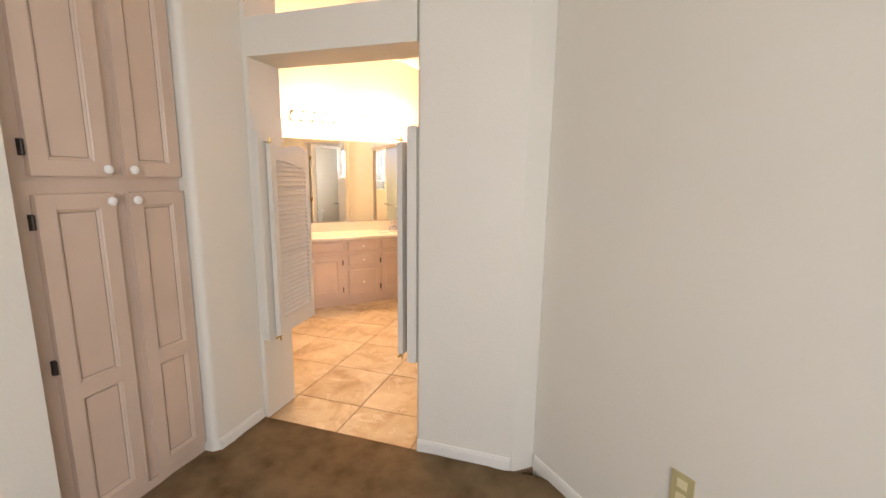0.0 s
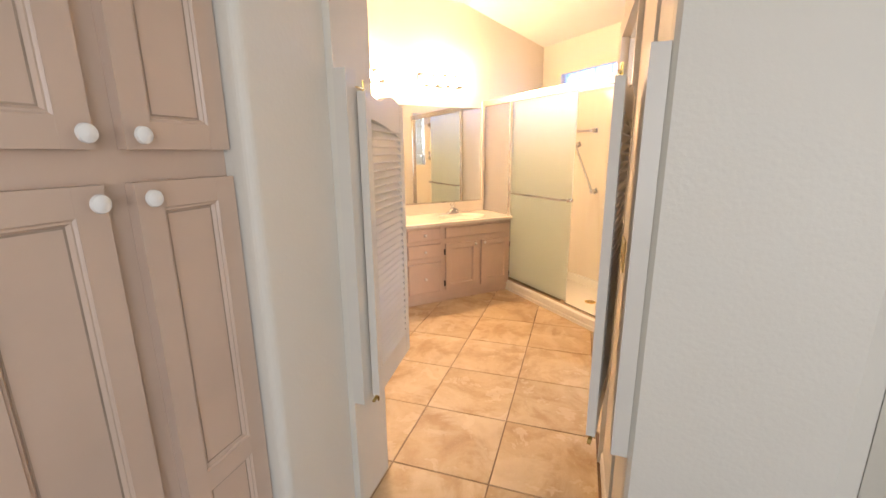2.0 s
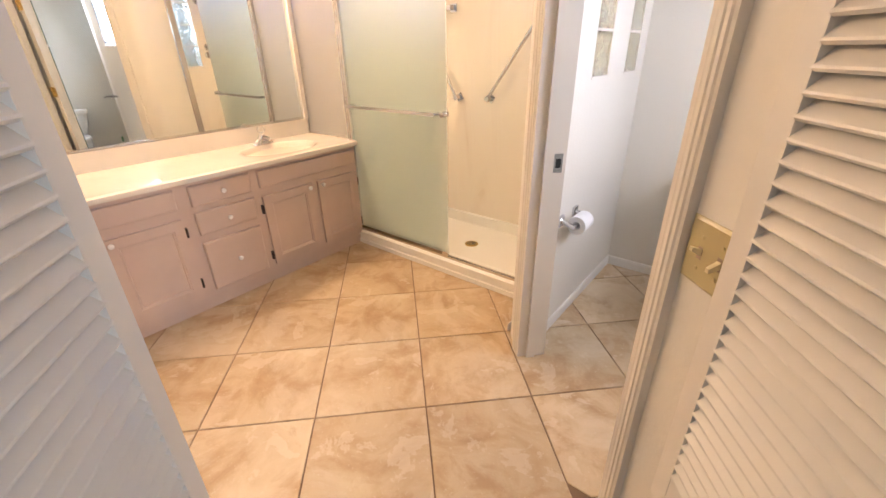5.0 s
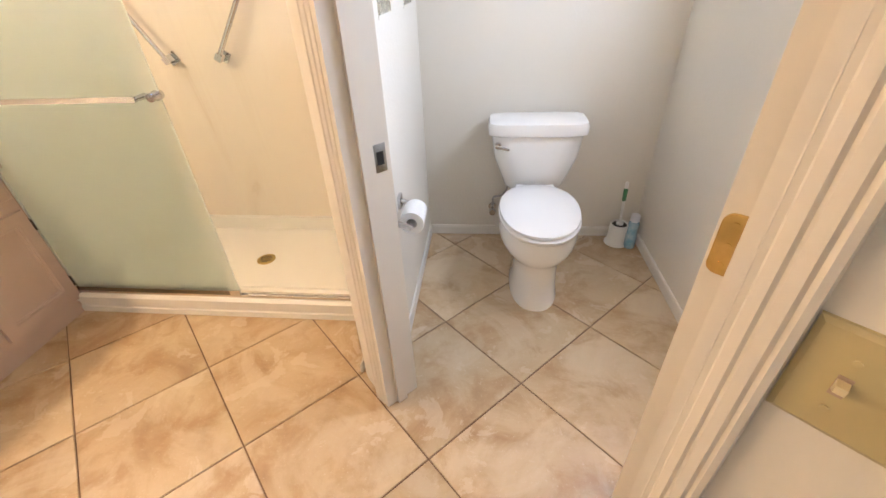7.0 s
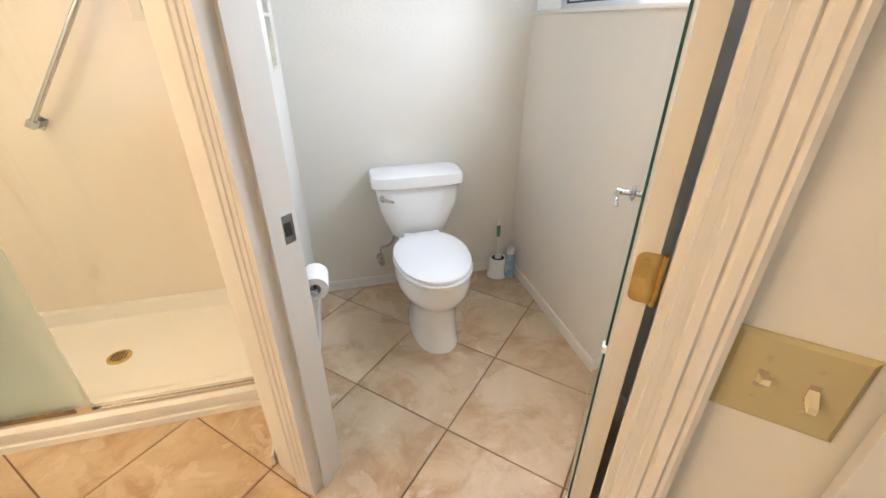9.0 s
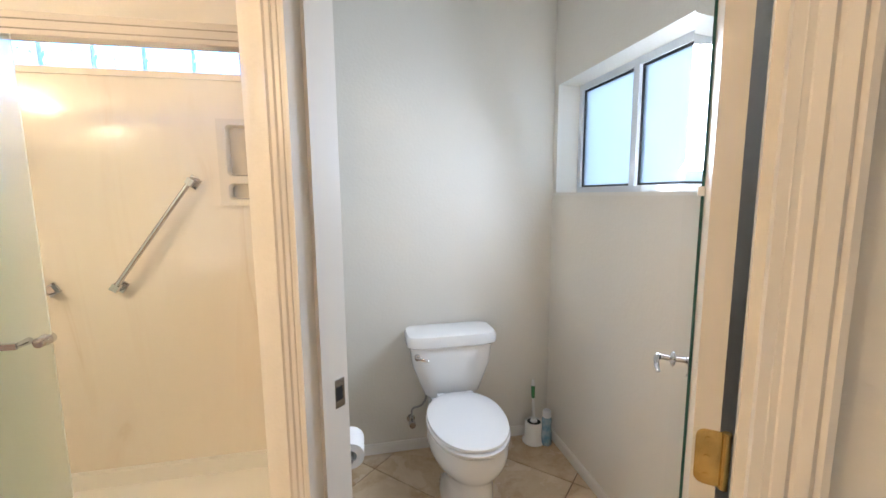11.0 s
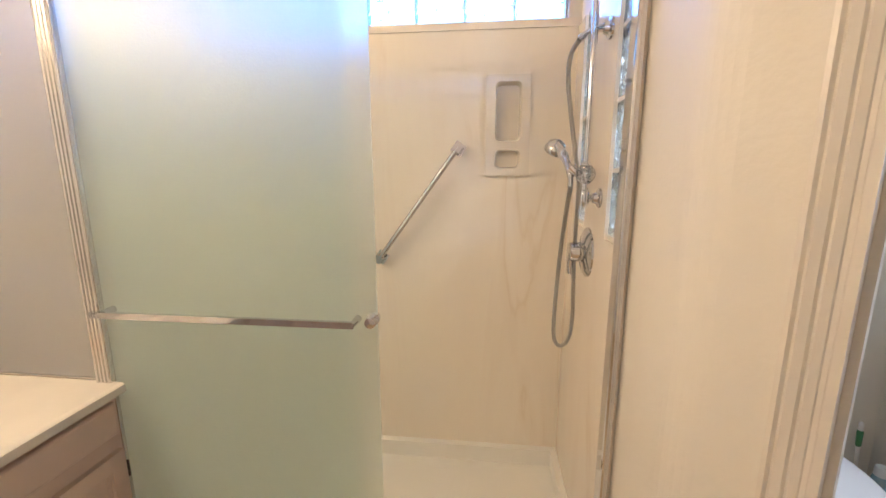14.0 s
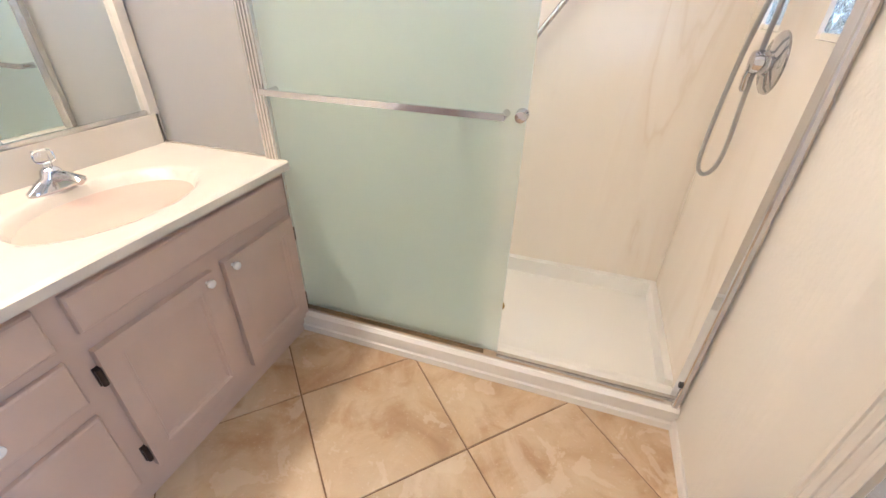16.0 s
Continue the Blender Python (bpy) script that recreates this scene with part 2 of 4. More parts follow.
def obj(name, bm, mat, parent=None, m=None, smooth=False, bevel=0.0, segs=2, label=""):
    if bevel:
        bmesh.ops.bevel(bm, geom=[e for e in bm.edges if e.is_manifold and e.calc_face_angle(0) > 0.5], offset=bevel, segments=segs, profile=0.5, affect="EDGES")
    bmesh.ops.recalc_face_normals(bm, faces=bm.faces)
    me = bpy.data.meshes.new(name)
    bm.to_mesh(me)
    bm.free()
    me.materials.append(mat)
    if smooth:
        for p in me.polygons:
            p.use_smooth = True
        me.set_sharp_from_angle(angle=radians(40))
    ob = new(name, me)
    if m is not None:
        ob.matrix_basis = m
    if parent:
        ob.parent = parent
    if label:
        ob["label"] = label
    return ob


def root(name, m, label, category, group="", kind=""):
    return_ob = new(name)
    return_ob.empty_display_size = 0.1
    return_ob.matrix_basis = m
    return tagged(return_ob, label, category, group, kind)


def box(bm, x0, x1, y0, y1, z0, z1):
    vs = [bm.verts.new((x, y, z)) for x in (x0, x1) for y in (y0, y1) for z in (z0, z1)]
    for q in ((0, 1, 3, 2), (4, 6, 7, 5), (0, 4, 5, 1), (2, 3, 7, 6), (0, 2, 6, 4), (1, 5, 7, 3)):
        bm.faces.new([vs[i] for i in q])
    return bm


def boxes(*bs):
    bm = bmesh.new()
    for b in bs:
        box(bm, *b)
    return bm


def prism(bm, poly, z0, z1):
    lo, hi = [bm.verts.new((*p, z0)) for p in poly], [bm.verts.new((*p, z1)) for p in poly]
    n = len(poly)
    bm.faces.new(lo[::-1])
    bm.faces.new(hi)
    for i in range(n):
        bm.faces.new((lo[i], lo[(i + 1) % n], hi[(i + 1) % n], hi[i]))
    return bm


def loft(rings, close=True, bm=None):
    """Skin between rings of equally many points."""
    bm = bm or bmesh.new()
    vs = [[bm.verts.new(p) for p in r] for r in rings]
    n = len(vs[0])
    for a, b in zip(vs, vs[1:]):
        for i in range(n):
            bm.faces.new((a[i], a[(i + 1) % n], b[(i + 1) % n], b[i]))
    if close:
        bm.faces.new(vs[0][::-1])
        bm.faces.new(vs[-1])
    return bm


def oval(cx, cy, rx, ry, z, n=32, e=2.0, back=None):
    """A ring in plan; e above 2 squares it off; back: half depth towards +y where it differs."""
    out = []
    for i in range(n):
        a = 2 * math.pi * i / n
        c, s = math.cos(a), math.sin(a)
        k = (abs(c) ** e + abs(s) ** e) ** (-1 / e)
        out.append((cx + rx * k * c, cy + (back if back and s > 0 else ry) * k * s, z))
    return out


def lathe(profile, n=24, bm=None, at=(0, 0, 0)):
    return loft([[(at[0] + r * math.cos(2 * math.pi * i / n), at[1] + r * math.sin(2 * math.pi * i / n), at[2] + z) for i in range(n)] for r, z in profile], True, bm)


def tube(points, r, n=10, bm=None):
    bm = bm or bmesh.new()
    pts = [Vector(p) for p in points]
    rings, up = [], None
    for i, p in enumerate(pts):
        d = (pts[min(i + 1, len(pts) - 1)] - pts[max(i - 1, 0)]).normalized()
        if up is None:
            up = d.orthogonal().normalized()
        up = (up - d * up.dot(d)).normalized()
        side = d.cross(up)
        rr = r[i] if isinstance(r, (list, tuple)) else r
        rings.append([p + rr * (math.cos(2 * math.pi * k / n) * up + math.sin(2 * math.pi * k / n) * side) for k in range(n)])
    return loft(rings, True, bm)


def curve(points, steps=8):
    """A smooth line through points."""
    p = [Vector(q) for q in points]
    p = [p[0] * 2 - p[1]] + p + [p[-1] * 2 - p[-2]]
    out = []
    for i in range(1, len(p) - 2):
        for k in range(steps):
            t = k / steps
            a, b, c, d = p[i - 1:i + 3]
            out.append(0.5 * (2 * b + (c - a) * t + (2 * a - 5 * b + 4 * c - d) * t * t + (3 * b - a - 3 * c + d) * t ** 3))
    out.append(p[-2])
    return out


def extrude_profile(profile, a, b, u, v):
    """A closed profile (u, v) drawn along a to b."""
    a, b, u, v = Vector(a), Vector(b), Vector(u), Vector(v)
    return loft([[q + u * s + v * t for s, t in profile] for q in (a, b)])


# ---- large structure ----
H = 2.9


def wall(name, bm, label="painted drywall wall with light orange-peel texture", m=None, mat=None, bevel=0.0):
    return tagged(obj(name, bm, mat or PAINT, m=m, bevel=bevel), label, "wall", kind="structure")


wall("wall_west", boxes((-2.45, -2.33, -1.87, 1.58, -0.05, H)))
wall("wall_north", boxes((-2.45, -0.665, 1.43, 1.58, -0.05, 2.02), (-0.515, 1.25, 1.43, 1.58, -0.05, 2.02), (-0.665, -0.515, 1.43, 1.58, -0.05, 1.42), (-0.665, -0.515, 1.43, 1.58, 1.80, 2.02), (-0.665, -0.515, 1.52, 1.58, 1.42, 1.80), (-2.45, 1.25, 1.43, 1.58, 2.225, H), (-2.45, -2.03, 1.43, 1.58, 2.02, 2.225), (-0.36, 1.25, 1.43, 1.58, 2.02, 2.225)))
wall("wall_east", boxes((1.05, 1.25, -0.20, 1.43, -0.05, 1.45), (1.05, 1.25, -0.20, 1.43, 2.03, H), (1.05, 1.25, -0.20, 0.44, 1.45, 2.03), (1.05, 1.25, 1.385, 1.43, 1.45, 2.03)))
bm = boxes((-0.31, -0.16, 0.66, 1.43, -0.05, 1.235), (-0.31, -0.16, 0.66, 1.43, 2.0, H), (-0.31, -0.16, 0.86, 1.11, 1.235, 2.0), (-0.31, -0.16, 1.30, 1.43, 1.235, 2.0))
# rounded bullnose where the shower wall turns to the door wall
nose = [(-0.31 + 0.0424 * t * t, 0.398 - 0.12 * t * (1 - t) - 0.1024 * t * t) for t in (k / 6 for k in range(7))]
prism(bm, [(-0.31, 0.66)] + nose + [(-0.177, 0.205), (-0.099, 0.283), (-0.16, 0.344), (-0.16, 0.66)], -0.05, H)
wall("wall_partition", bm)
wall("wall_toilet_door", boxes((0.02, 0.13, -0.955, -0.588, -0.05, H), (0.02, 0.13, -0.588, 0.275, 2.06, H)), m=DIAG)
bm = bmesh.new()
prism(bm, [(0.046, -1.21), (0.545, -1.21), (0.642, -1.134), (0.642, -0.96), (0.03, -0.96), (0.030, -1.175), (0.034, -1.198)], -0.05, H)
box(bm, -1.9, -0.925, -1.21, -0.96, -0.05, H)
box(bm, -0.925, 0.03, -1.21, -0.96, 2.06, 2.25)
wall("wall_entry", bm, m=DIAG)
# unseen wall at an assumed place, added to close the bathroom
wall("wall_south", boxes((-2.33, -0.30, -1.87, -1.75, -0.05, H)))
wall("wall_bedroom_right", boxes((1.258, 5.2, -0.35, -0.20, -0.05, H)))
bm = boxes((-1.45, -0.95, -1.575, -1.212, -0.05, H))
bmesh.ops.bevel(bm, geom=[e for e in bm.edges if abs(e.verts[0].co.x + 0.95) < 0.01 and abs(e.verts[1].co.x + 0.95) < 0.01 and abs(e.verts[0].co.y + 1.575) < 0.01 and abs(e.verts[1].co.y + 1.575) < 0.01], offset=0.03, segments=6, profile=0.5, affect="EDGES")
wall("wall_bullnose", bm, "painted drywall return with rounded bullnose corner", m=DIAG)
wall("wall_bedroom_left", boxes((-1.45, -0.95, -5.6, -2.235, -0.05, H), (-1.55, -1.45, -2.235, -1.212, -0.05, H), (-1.45, -0.95, -2.235, -1.575, 2.55, H)), m=DIAG, bevel=0.02)
# unseen walls at assumed places close the bedroom; the east opening suits the daylight lamp
wall("wall_bedroom_south", boxes((2.2, 5.2, -4.5, -4.35, -0.05, H)))
wall("wall_bedroom_east", boxes((5.05, 5.2, -4.35, -3.75, -0.05, H), (5.05, 5.2, -1.25, -0.35, -0.05, H), (5.05, 5.2, -3.75, -1.25, -0.05, 0.6), (5.05, 5.2, -3.75, -1.25, 2.4, H)))
bm = bmesh.new()
prof = [(-2.0, 2.86), (0.386, 2.86), (1.45, 2.545), (1.6, 2.545), (1.6, 2.98), (-2.0, 2.98)]
loft([[(x, y, z) for y, z in prof] for x in (-2.46, 1.26)], True, bm)
box(bm, 1.26, 5.2, -4.6, 0.0, 2.86, 2.98)
box(bm, -1.0, 1.26, -4.6, -2.0, 2.86, 2.98)
tagged(obj("ceiling", bm, CEIL), "white vaulted plaster ceiling", "ceiling", kind="structure")
FLOOR = tagged(obj("floor", boxes((-2.45, 1.26, -2.2, 1.58, -0.06, -0.005)), GROUT), "tiled bathroom floor laid on the diagonal with brown grout", "floor", kind="structure")
bm = bmesh.new()
bmesh.ops.create_grid(bm, x_segments=150, y_segments=150, size=0.5)
for v in bm.verts:
    v.co.x, v.co.y = 0.6 + v.co.x * 5.2, -3.45 + v.co.y * 4.5
    v.co.z = 0.010 + 0.006 * noise.noise(v.co * 9) + 0.004 * noise.noise(v.co * 31)
    if v.co.y > -1.215:
        v.co.z = -0.004
out = [f for f in bm.faces if (DIAG @ f.calc_center_median()).y > -0.30 or (DIAG @ f.calc_center_median()).x > 5.12 or (DIAG @ f.calc_center_median()).y < -4.42 or f.calc_center_median().x < -1.02]
bmesh.ops.delete(bm, geom=out, context="FACES")
tagged(obj("carpet", bm, CARPET, m=DIAG, smooth=True), "worn brown cut-pile carpet with dark traffic stains", "carpet", kind="structure")

# baseboards
PROFILE = [(0, 0), (0.010, 0), (0.010, 0.045), (0.006, 0.058), (0, 0.060)]


def baseboard(a, b, inward, m=None, h=1.0):
    bm = extrude_profile([(s, t * h) for s, t in PROFILE], (*a, 0), (*b, 0), (*inward, 0), (0, 0, 1))
    return tagged(obj("baseboard", bm, BASE, m=m), "low painted wooden baseboard", "baseboard", kind="structure")


baseboard((-0.16, 1.43), (1.05, 1.43), (0, -1))
baseboard((1.05, 1.42), (1.05, -0.2), (-1, 0))
baseboard((-0.16, 0.36), (-0.16, 1.42), (1, 0))
baseboard((-0.31, 0.34), (-0.31, 0.64), (-1, 0), h=0.8)
baseboard((0.04, -1.21), (0.535, -1.21), (0, -1), DIAG, 1.2)
baseboard((1.27, -0.35), (5.0, -0.35), (0, -1), h=1.2)
baseboard((-0.95, -1.23), (-0.95, -1.55), (1, 0), DIAG, 1.2)
baseboard((-0.95, -5.0), (-0.95, -2.26), (1, 0), DIAG, 1.2)
baseboard((0.02, -0.955), (0.02, -0.60), (-1, 0), DIAG)

# toilet door frame: lining, stop and moulded casing
fr = root("door_frame", DIAG, "cream painted wooden door frame with moulded casing", "door frame", kind="structure")
bm = boxes((0.008, 0.142, 0.255, 0.275, 0, 2.06), (0.008, 0.142, -0.588, -0.564, 0, 2.06), (0.008, 0.142, -0.575, 0.275, 2.04, 2.06))
obj("jamb", bm, TRIM, fr, bevel=0.002)
obj("stop", boxes((0.050, 0.088, 0.243, 0.256, 0, 2.04), (0.050, 0.088, -0.565, -0.552, 0, 2.04), (0.050, 0.088, -0.564, 0.255, 2.028, 2.041)), TRIM, fr, bevel=0.003)
CAS = [(0, 0), (0, 0.010), (0.006, 0.012), (0.011, 0.009), (0.015, 0.014), (0.026, 0.0165), (0.030, 0.013), (0.034, 0.0175), (0.046, 0.020), (0.050, 0.016), (0.055, 0.021), (0.062, 0.019), (0.064, 0)]
obj("casing", extrude_profile(CAS, (0.0195, 0.262, 0), (0.0195, 0.262, 2.11), (0, 1, 0), (-1, 0, 0)), TRIM, fr)
obj("casing", extrude_profile(CAS, (0.0195, -0.570, 0), (0.0195, -0.570, 2.11), (0, -1, 0), (-1, 0, 0)), TRIM, fr)
obj("casing", extrude_profile(CAS, (0.0195, -0.634, 2.047), (0.0195, 0.326, 2.047), (0, 0, 1), (-1, 0, 0)), TRIM, fr)
bm = boxes((0.092, 0.128, 0.2525, 0.2555, 0.915, 0.99))
obj("strike_plate", bm, CHROME, fr, bevel=0.001, label="chrome strike plate")
# raised black block painted as the shade inside the strike opening
obj("strike_hole", boxes((0.100, 0.120, 0.2515, 0.253, 0.935, 0.97)), DARK, fr)


# toilet door with a mirror on its face, open into the toilet room
def toilet_door():
    d = root("door_1", DIAG @ pose(0.150, -0.502, 0, 0, 0, 5.5), "open white painted door carrying a frameless mirror", "door", kind="structure")
    # the door runs along +x from its hinge
    obj("leaf", boxes((0.004, 0.780, -0.037, -0.002, 0.012, 2.03)), TRIM, d, bevel=0.002)
    obj("mirror", boxes((0.11, 0.74, -0.0015, 0.003, 0.25, 1.98)), MIRROR, d, label="frameless mirror fixed by clear clips")
    obj("mirror_edge", boxes((0.106, 0.11, -0.0015, 0.0032, 0.25, 1.98)), MIRROREDGE, d)
    for z in (0.25, 0.80, 1.45, 1.97):
        obj("clip", boxes((0.098, 0.118, -0.0015, 0.008, z - 0.008, z + 0.008)), WHITEP, d, bevel=0.002)
    bm = lathe([(0.026, 0), (0.026, 0.006), (0.018, 0.012), (0.009, 0.014), (0.009, 0.038), (0.012, 0.041), (0.012, 0.052), (0.0, 0.053)], 20)
    bmesh.ops.transform(bm, matrix=pose(0.72, -0.002, 0.93, -90), verts=bm.verts)
    tube(curve([(0.72, 0.046, 0.93), (0.69, 0.049, 0.932), (0.645, 0.047, 0.926), (0.632, 0.041, 0.914)]), [0.009] * 9 + [0.008] * 8 + [0.006] * 8, 10, bm)
    obj("lever_handle", bm, CHROME, d, smooth=True, label="chrome lever handle")
    for z in (0.30, 1.04, 1.78):
        leaf = [(-0.044, z - 0.045), (-0.044, z + 0.045)]
        for cz, a0 in ((z + 0.031, 90), (z - 0.031, 0)):
            leaf += [(-0.020 + 0.014 * math.cos(radians(a0 - 15 * k)), cz + 0.014 * math.sin(radians(a0 - 15 * k))) for k in range(7)]
        bm = loft([[(x, p, q) for p, q in leaf] for x in (0.0005, 0.0038)])
        tube([(0.001, -0.046, z - 0.046), (0.001, -0.046, z + 0.046)], 0.0065, 12, bm)
        for dz in (-0.03, 0.0, 0.03):
            tube([(0.001, -0.022, z + dz), (-0.0006, -0.022, z + dz)], 0.0042, 10, bm)
        obj("hinge", bm, BRASS, d, label="aged brass hinge")


toilet_door()


# swinging louvered half doors on posts in the entry opening
def louver_door(name, m, sign):
    d = root(name, m, "cream louvered cafe door swung open in the doorway", "louvered door", "cafe doors")
    W, z0, z1, T = 0.40, 0.515, 1.60, 0.028
    obj("stile", boxes((0, 0.045, -T / 2, T / 2, z0, z1 + 0.02)), LOUVER, d, bevel=0.003)
    obj("stile", boxes((W - 0.045, W, -T / 2, T / 2, z0, z1 + 0.008)), LOUVER, d, bevel=0.003)
    obj("bottom_rail", boxes((0.045, W - 0.045, -T / 2 + 0.001, T / 2 - 0.001, z0, z0 + 0.10)), LOUVER, d, bevel=0.002)
    # the top rail rises in a scroll towards the free edge
    n, bm = 24, bmesh.new()
    front, back = [], []
    for lst, y in ((front, -T / 2 + 0.001), (back, T / 2 - 0.001)):
        for i in range(n + 1):
            s = i / n
            x = 0.045 + (W - 0.09) * s
            top = z1 + 0.020 - 0.016 * math.sin(math.pi * min(1, s / 0.5)) * (s < 0.5) + 0.014 * math.sin(math.pi * (s - 0.5) / 0.5) * (s >= 0.5) - 0.02 * max(0, s - 0.5)
            low = z1 - 0.065 - 0.055 * s ** 1.6
            lst.append((bm.verts.new((x, y, low)), bm.verts.new((x, y, top))))
    for i in range(n):
        for l in (front, back):
            bm.faces.new((l[i][0], l[i + 1][0], l[i + 1][1], l[i][1]))
        for k in (0, 1):
            bm.faces.new((front[i][k], front[i + 1][k], back[i + 1][k], back[i][k]))
    for i in (0, n):
        bm.faces.new((front[i][0], front[i][1], back[i][1], back[i][0]))
    obj("top_rail", bm, LOUVER, d)
    slat = None
    z = z0 + 0.118
    while z < z1 - 0.08:
        if slat is None:
            bm = bmesh.new()
            ring = [(-0.020, -0.003), (-0.017, -0.0045), (0.017, -0.0045), (0.020, -0.003), (0.020, 0.003), (0.017, 0.0045), (-0.017, 0.0045), (-0.020, 0.003)]
            a = radians(46 * sign)
            loft([[(x, p * math.cos(a) - q * math.sin(a), p * math.sin(a) + q * math.cos(a)) for p, q in ring] for x in (0.043, W - 0.043)], True, bm)
            slat = obj("slat", bm, LOUVER, d, m=pose(0, 0, z), smooth=False)
        else:
            s = new("slat", slat.data)
            s.matrix_basis, s.parent = pose(0, 0, z), d
        z += 0.0275
    for zz, e in ((z1 + 0.02, 1), (z0, -1)):
        bm = tube([(0.02, 0, zz), (0.02, 0, zz + 0.035 * e)], 0.0045, 8)
        box(bm, -0.03, 0.03, -0.006, 0.006, zz + (0.006 if e > 0 else -0.010), zz + (0.010 if e > 0 else -0.006))
        obj("pivot", bm, BRASS, d, label="brass pivot hinge")


def post(x0, x1):
    bm = boxes((x0, x1, -1.215, -1.150, 0.50, 1.685))
    tagged(obj("hinge_post", bm, LOUVER, m=DIAG, bevel=0.008, segs=2), "grey-white wooden hinge post fixed to the door reveal", "door post", "door posts", "structure")


post(-0.9245, -0.880)
post(-0.018, 0.0295)
louver_door("louvered_door", DIAG @ pose(-0.856, -1.165, 0, 0, 0, 96), 1)
louver_door("louvered_door", DIAG @ pose(-0.078, -1.165, 0, 0, 0, 80.5), -1)

# switch plate beside the toilet door
sw = root("light_switch", DIAG @ pose(0.02, -0.697, 1.026, 0, 0, 0), "almond plastic double toggle switch plate on the wall", "light switch")
bm = loft([[(-d, sy * w, sz * w) for sy, sz in ((-1, -1), (1, -1), (1, 1), (-1, 1))] for d, w in ((0.0, 0.062), (0.0035, 0.0615), (0.0065, 0.056))])
obj("plate", bm, ALMOND, sw, bevel=0.0012)
for y in (-0.024, 0.024):
    tip = -0.009 if y < 0 else 0.010
    bm = loft([[(-0.005, y - 0.005, -0.007), (-0.005, y + 0.005, -0.007), (-0.005, y + 0.005, 0.007), (-0.005, y - 0.005, 0.007)],
               [(-0.026, y - 0.0042, tip - 0.004), (-0.026, y + 0.0042, tip - 0.004), (-0.026, y + 0.0042, tip + 0.004), (-0.026, y - 0.0042, tip + 0.004)]])
    obj("toggle", bm, IVORY, sw, bevel=0.0012)
    # a dark brown block stands in for the shade inside the slot
    obj("toggle_slot", boxes((-0.0072, -0.005, y - 0.0055, y + 0.0055, -0.012, 0.012)), RECESS_SHADE, sw, label="dark toggle slot")
    for z in (-0.030, 0.030):
        bm = lathe([(0.0035, 0), (0.0035, 0.0015), (0.001, 0.002)], 10)
        bmesh.ops.transform(bm, matrix=pose(-0.0065, y, z, 0, -90), verts=bm.verts)
        obj("screw", bm, ALMOND, sw)

# outlet on the bedroom wall
ou = root("wall_outlet", pose(2.0, -0.35, 0.42), "beige electrical outlet plate low on the wall", "outlet")
obj("plate", boxes((-0.038, 0.038, -0.007, 0, -0.060, 0.060)), ALMOND, ou, bevel=0.003)
for z in (-0.025, 0.025):
    obj("socket", boxes((-0.017, 0.017, -0.010, -0.006, z - 0.015, z + 0.015)), IVORY, ou, bevel=0.004)


# ---- tall linen cabinet in the bedroom passage ----
def panel_door(parent, x0, x1, z0, z1, face, mat, rails, depth=0.02, stile=0.055, name="door"):
    """A framed door on the plane y = face, looking towards -y; rails: heights of the middle rails."""
    f0 = face - depth
    bm = boxes((x0, x0 + stile, f0, face, z0, z1), (x1 - stile, x1, f0, face, z0, z1))
    cuts = [z0] + list(rails) + [z1]
    for i, c in enumerate(cuts):
        a, b = (c, c + stile) if i == 0 else ((c - stile, c) if i == len(cuts) - 1 else (c - stile / 2, c + stile / 2))
        box(bm, x0 + stile - 0.0002, x1 - stile + 0.0002, f0 + 0.0004, face, a, b)
    d = obj(name, bm, mat, parent, bevel=0.0035, segs=2)
    back = f0 + 0.013
    obj("panel", boxes((x0 + stile - 0.004, x1 - stile + 0.004, back, face - 0.002, z0 + 0.03, z1 - 0.03)), mat, d)
    edge = bmesh.new()
    steps = ((0.0, f0 + 0.002), (0.004, f0 + 0.006), (0.0075, f0 + 0.0055), (0.011, f0 + 0.0105), (0.0125, back - 0.0002))
    for i in range(len(cuts) - 1):
        a = cuts[i] + (stile if i == 0 else stile / 2)
        b = cuts[i + 1] - (stile if i == len(cuts) - 2 else stile / 2)
        rings = [[edge.verts.new(p) for p in ((x0 + stile + w, y, a + w), (x1 - stile - w, y, a + w), (x1 - stile - w, y, b - w), (x0 + stile + w, y, b - w))] for w, y in steps]
        for o, n_ in zip(rings, rings[1:]):
            for k in range(4):
                edge.faces.new((o[k], o[(k + 1) % 4], n_[(k + 1) % 4], n_[k]))
    if mat is TALLCAB:
        # shade in the groove round the panel, laid in as thin dark strips
        groove_shade = bmesh.new()
        for i in range(len(cuts) - 1):
            a = cuts[i] + (stile if i == 0 else stile / 2)
            b = cuts[i + 1] - (stile if i == len(cuts) - 2 else stile / 2)
            xa, xb, w0, w1 = x0 + stile, x1 - stile, 0.0128, 0.0165
            for q in ((xa + w0, xb - w0, a + w0, a + w1), (xa + w0, xb - w0, b - w1, b - w0), (xa + w0, xa + w1, a + w1, b - w1), (xb - w1, xb - w0, a + w1, b - w1)):
                box(groove_shade, q[0], q[1], back - 0.0006, back + 0.001, q[2], q[3])
        obj("groove_shade_line", groove_shade, RECESS_SHADE, d)
    obj("moulding", edge, mat, d)
    return d


def knob(parent, x, y, z, r=0.016):
    bm = lathe([(0.005, 0), (0.006, 0.008), (r * 0.75, 0.011), (r, 0.018), (r * 0.92, 0.024), (r * 0.55, 0.028), (0.0005, 0.029)], 18)
    bmesh.ops.transform(bm, matrix=pose(x, y, z, 90), verts=bm.verts)
    obj("knob", bm, KNOBM, parent, smooth=True, label="white ceramic knob")


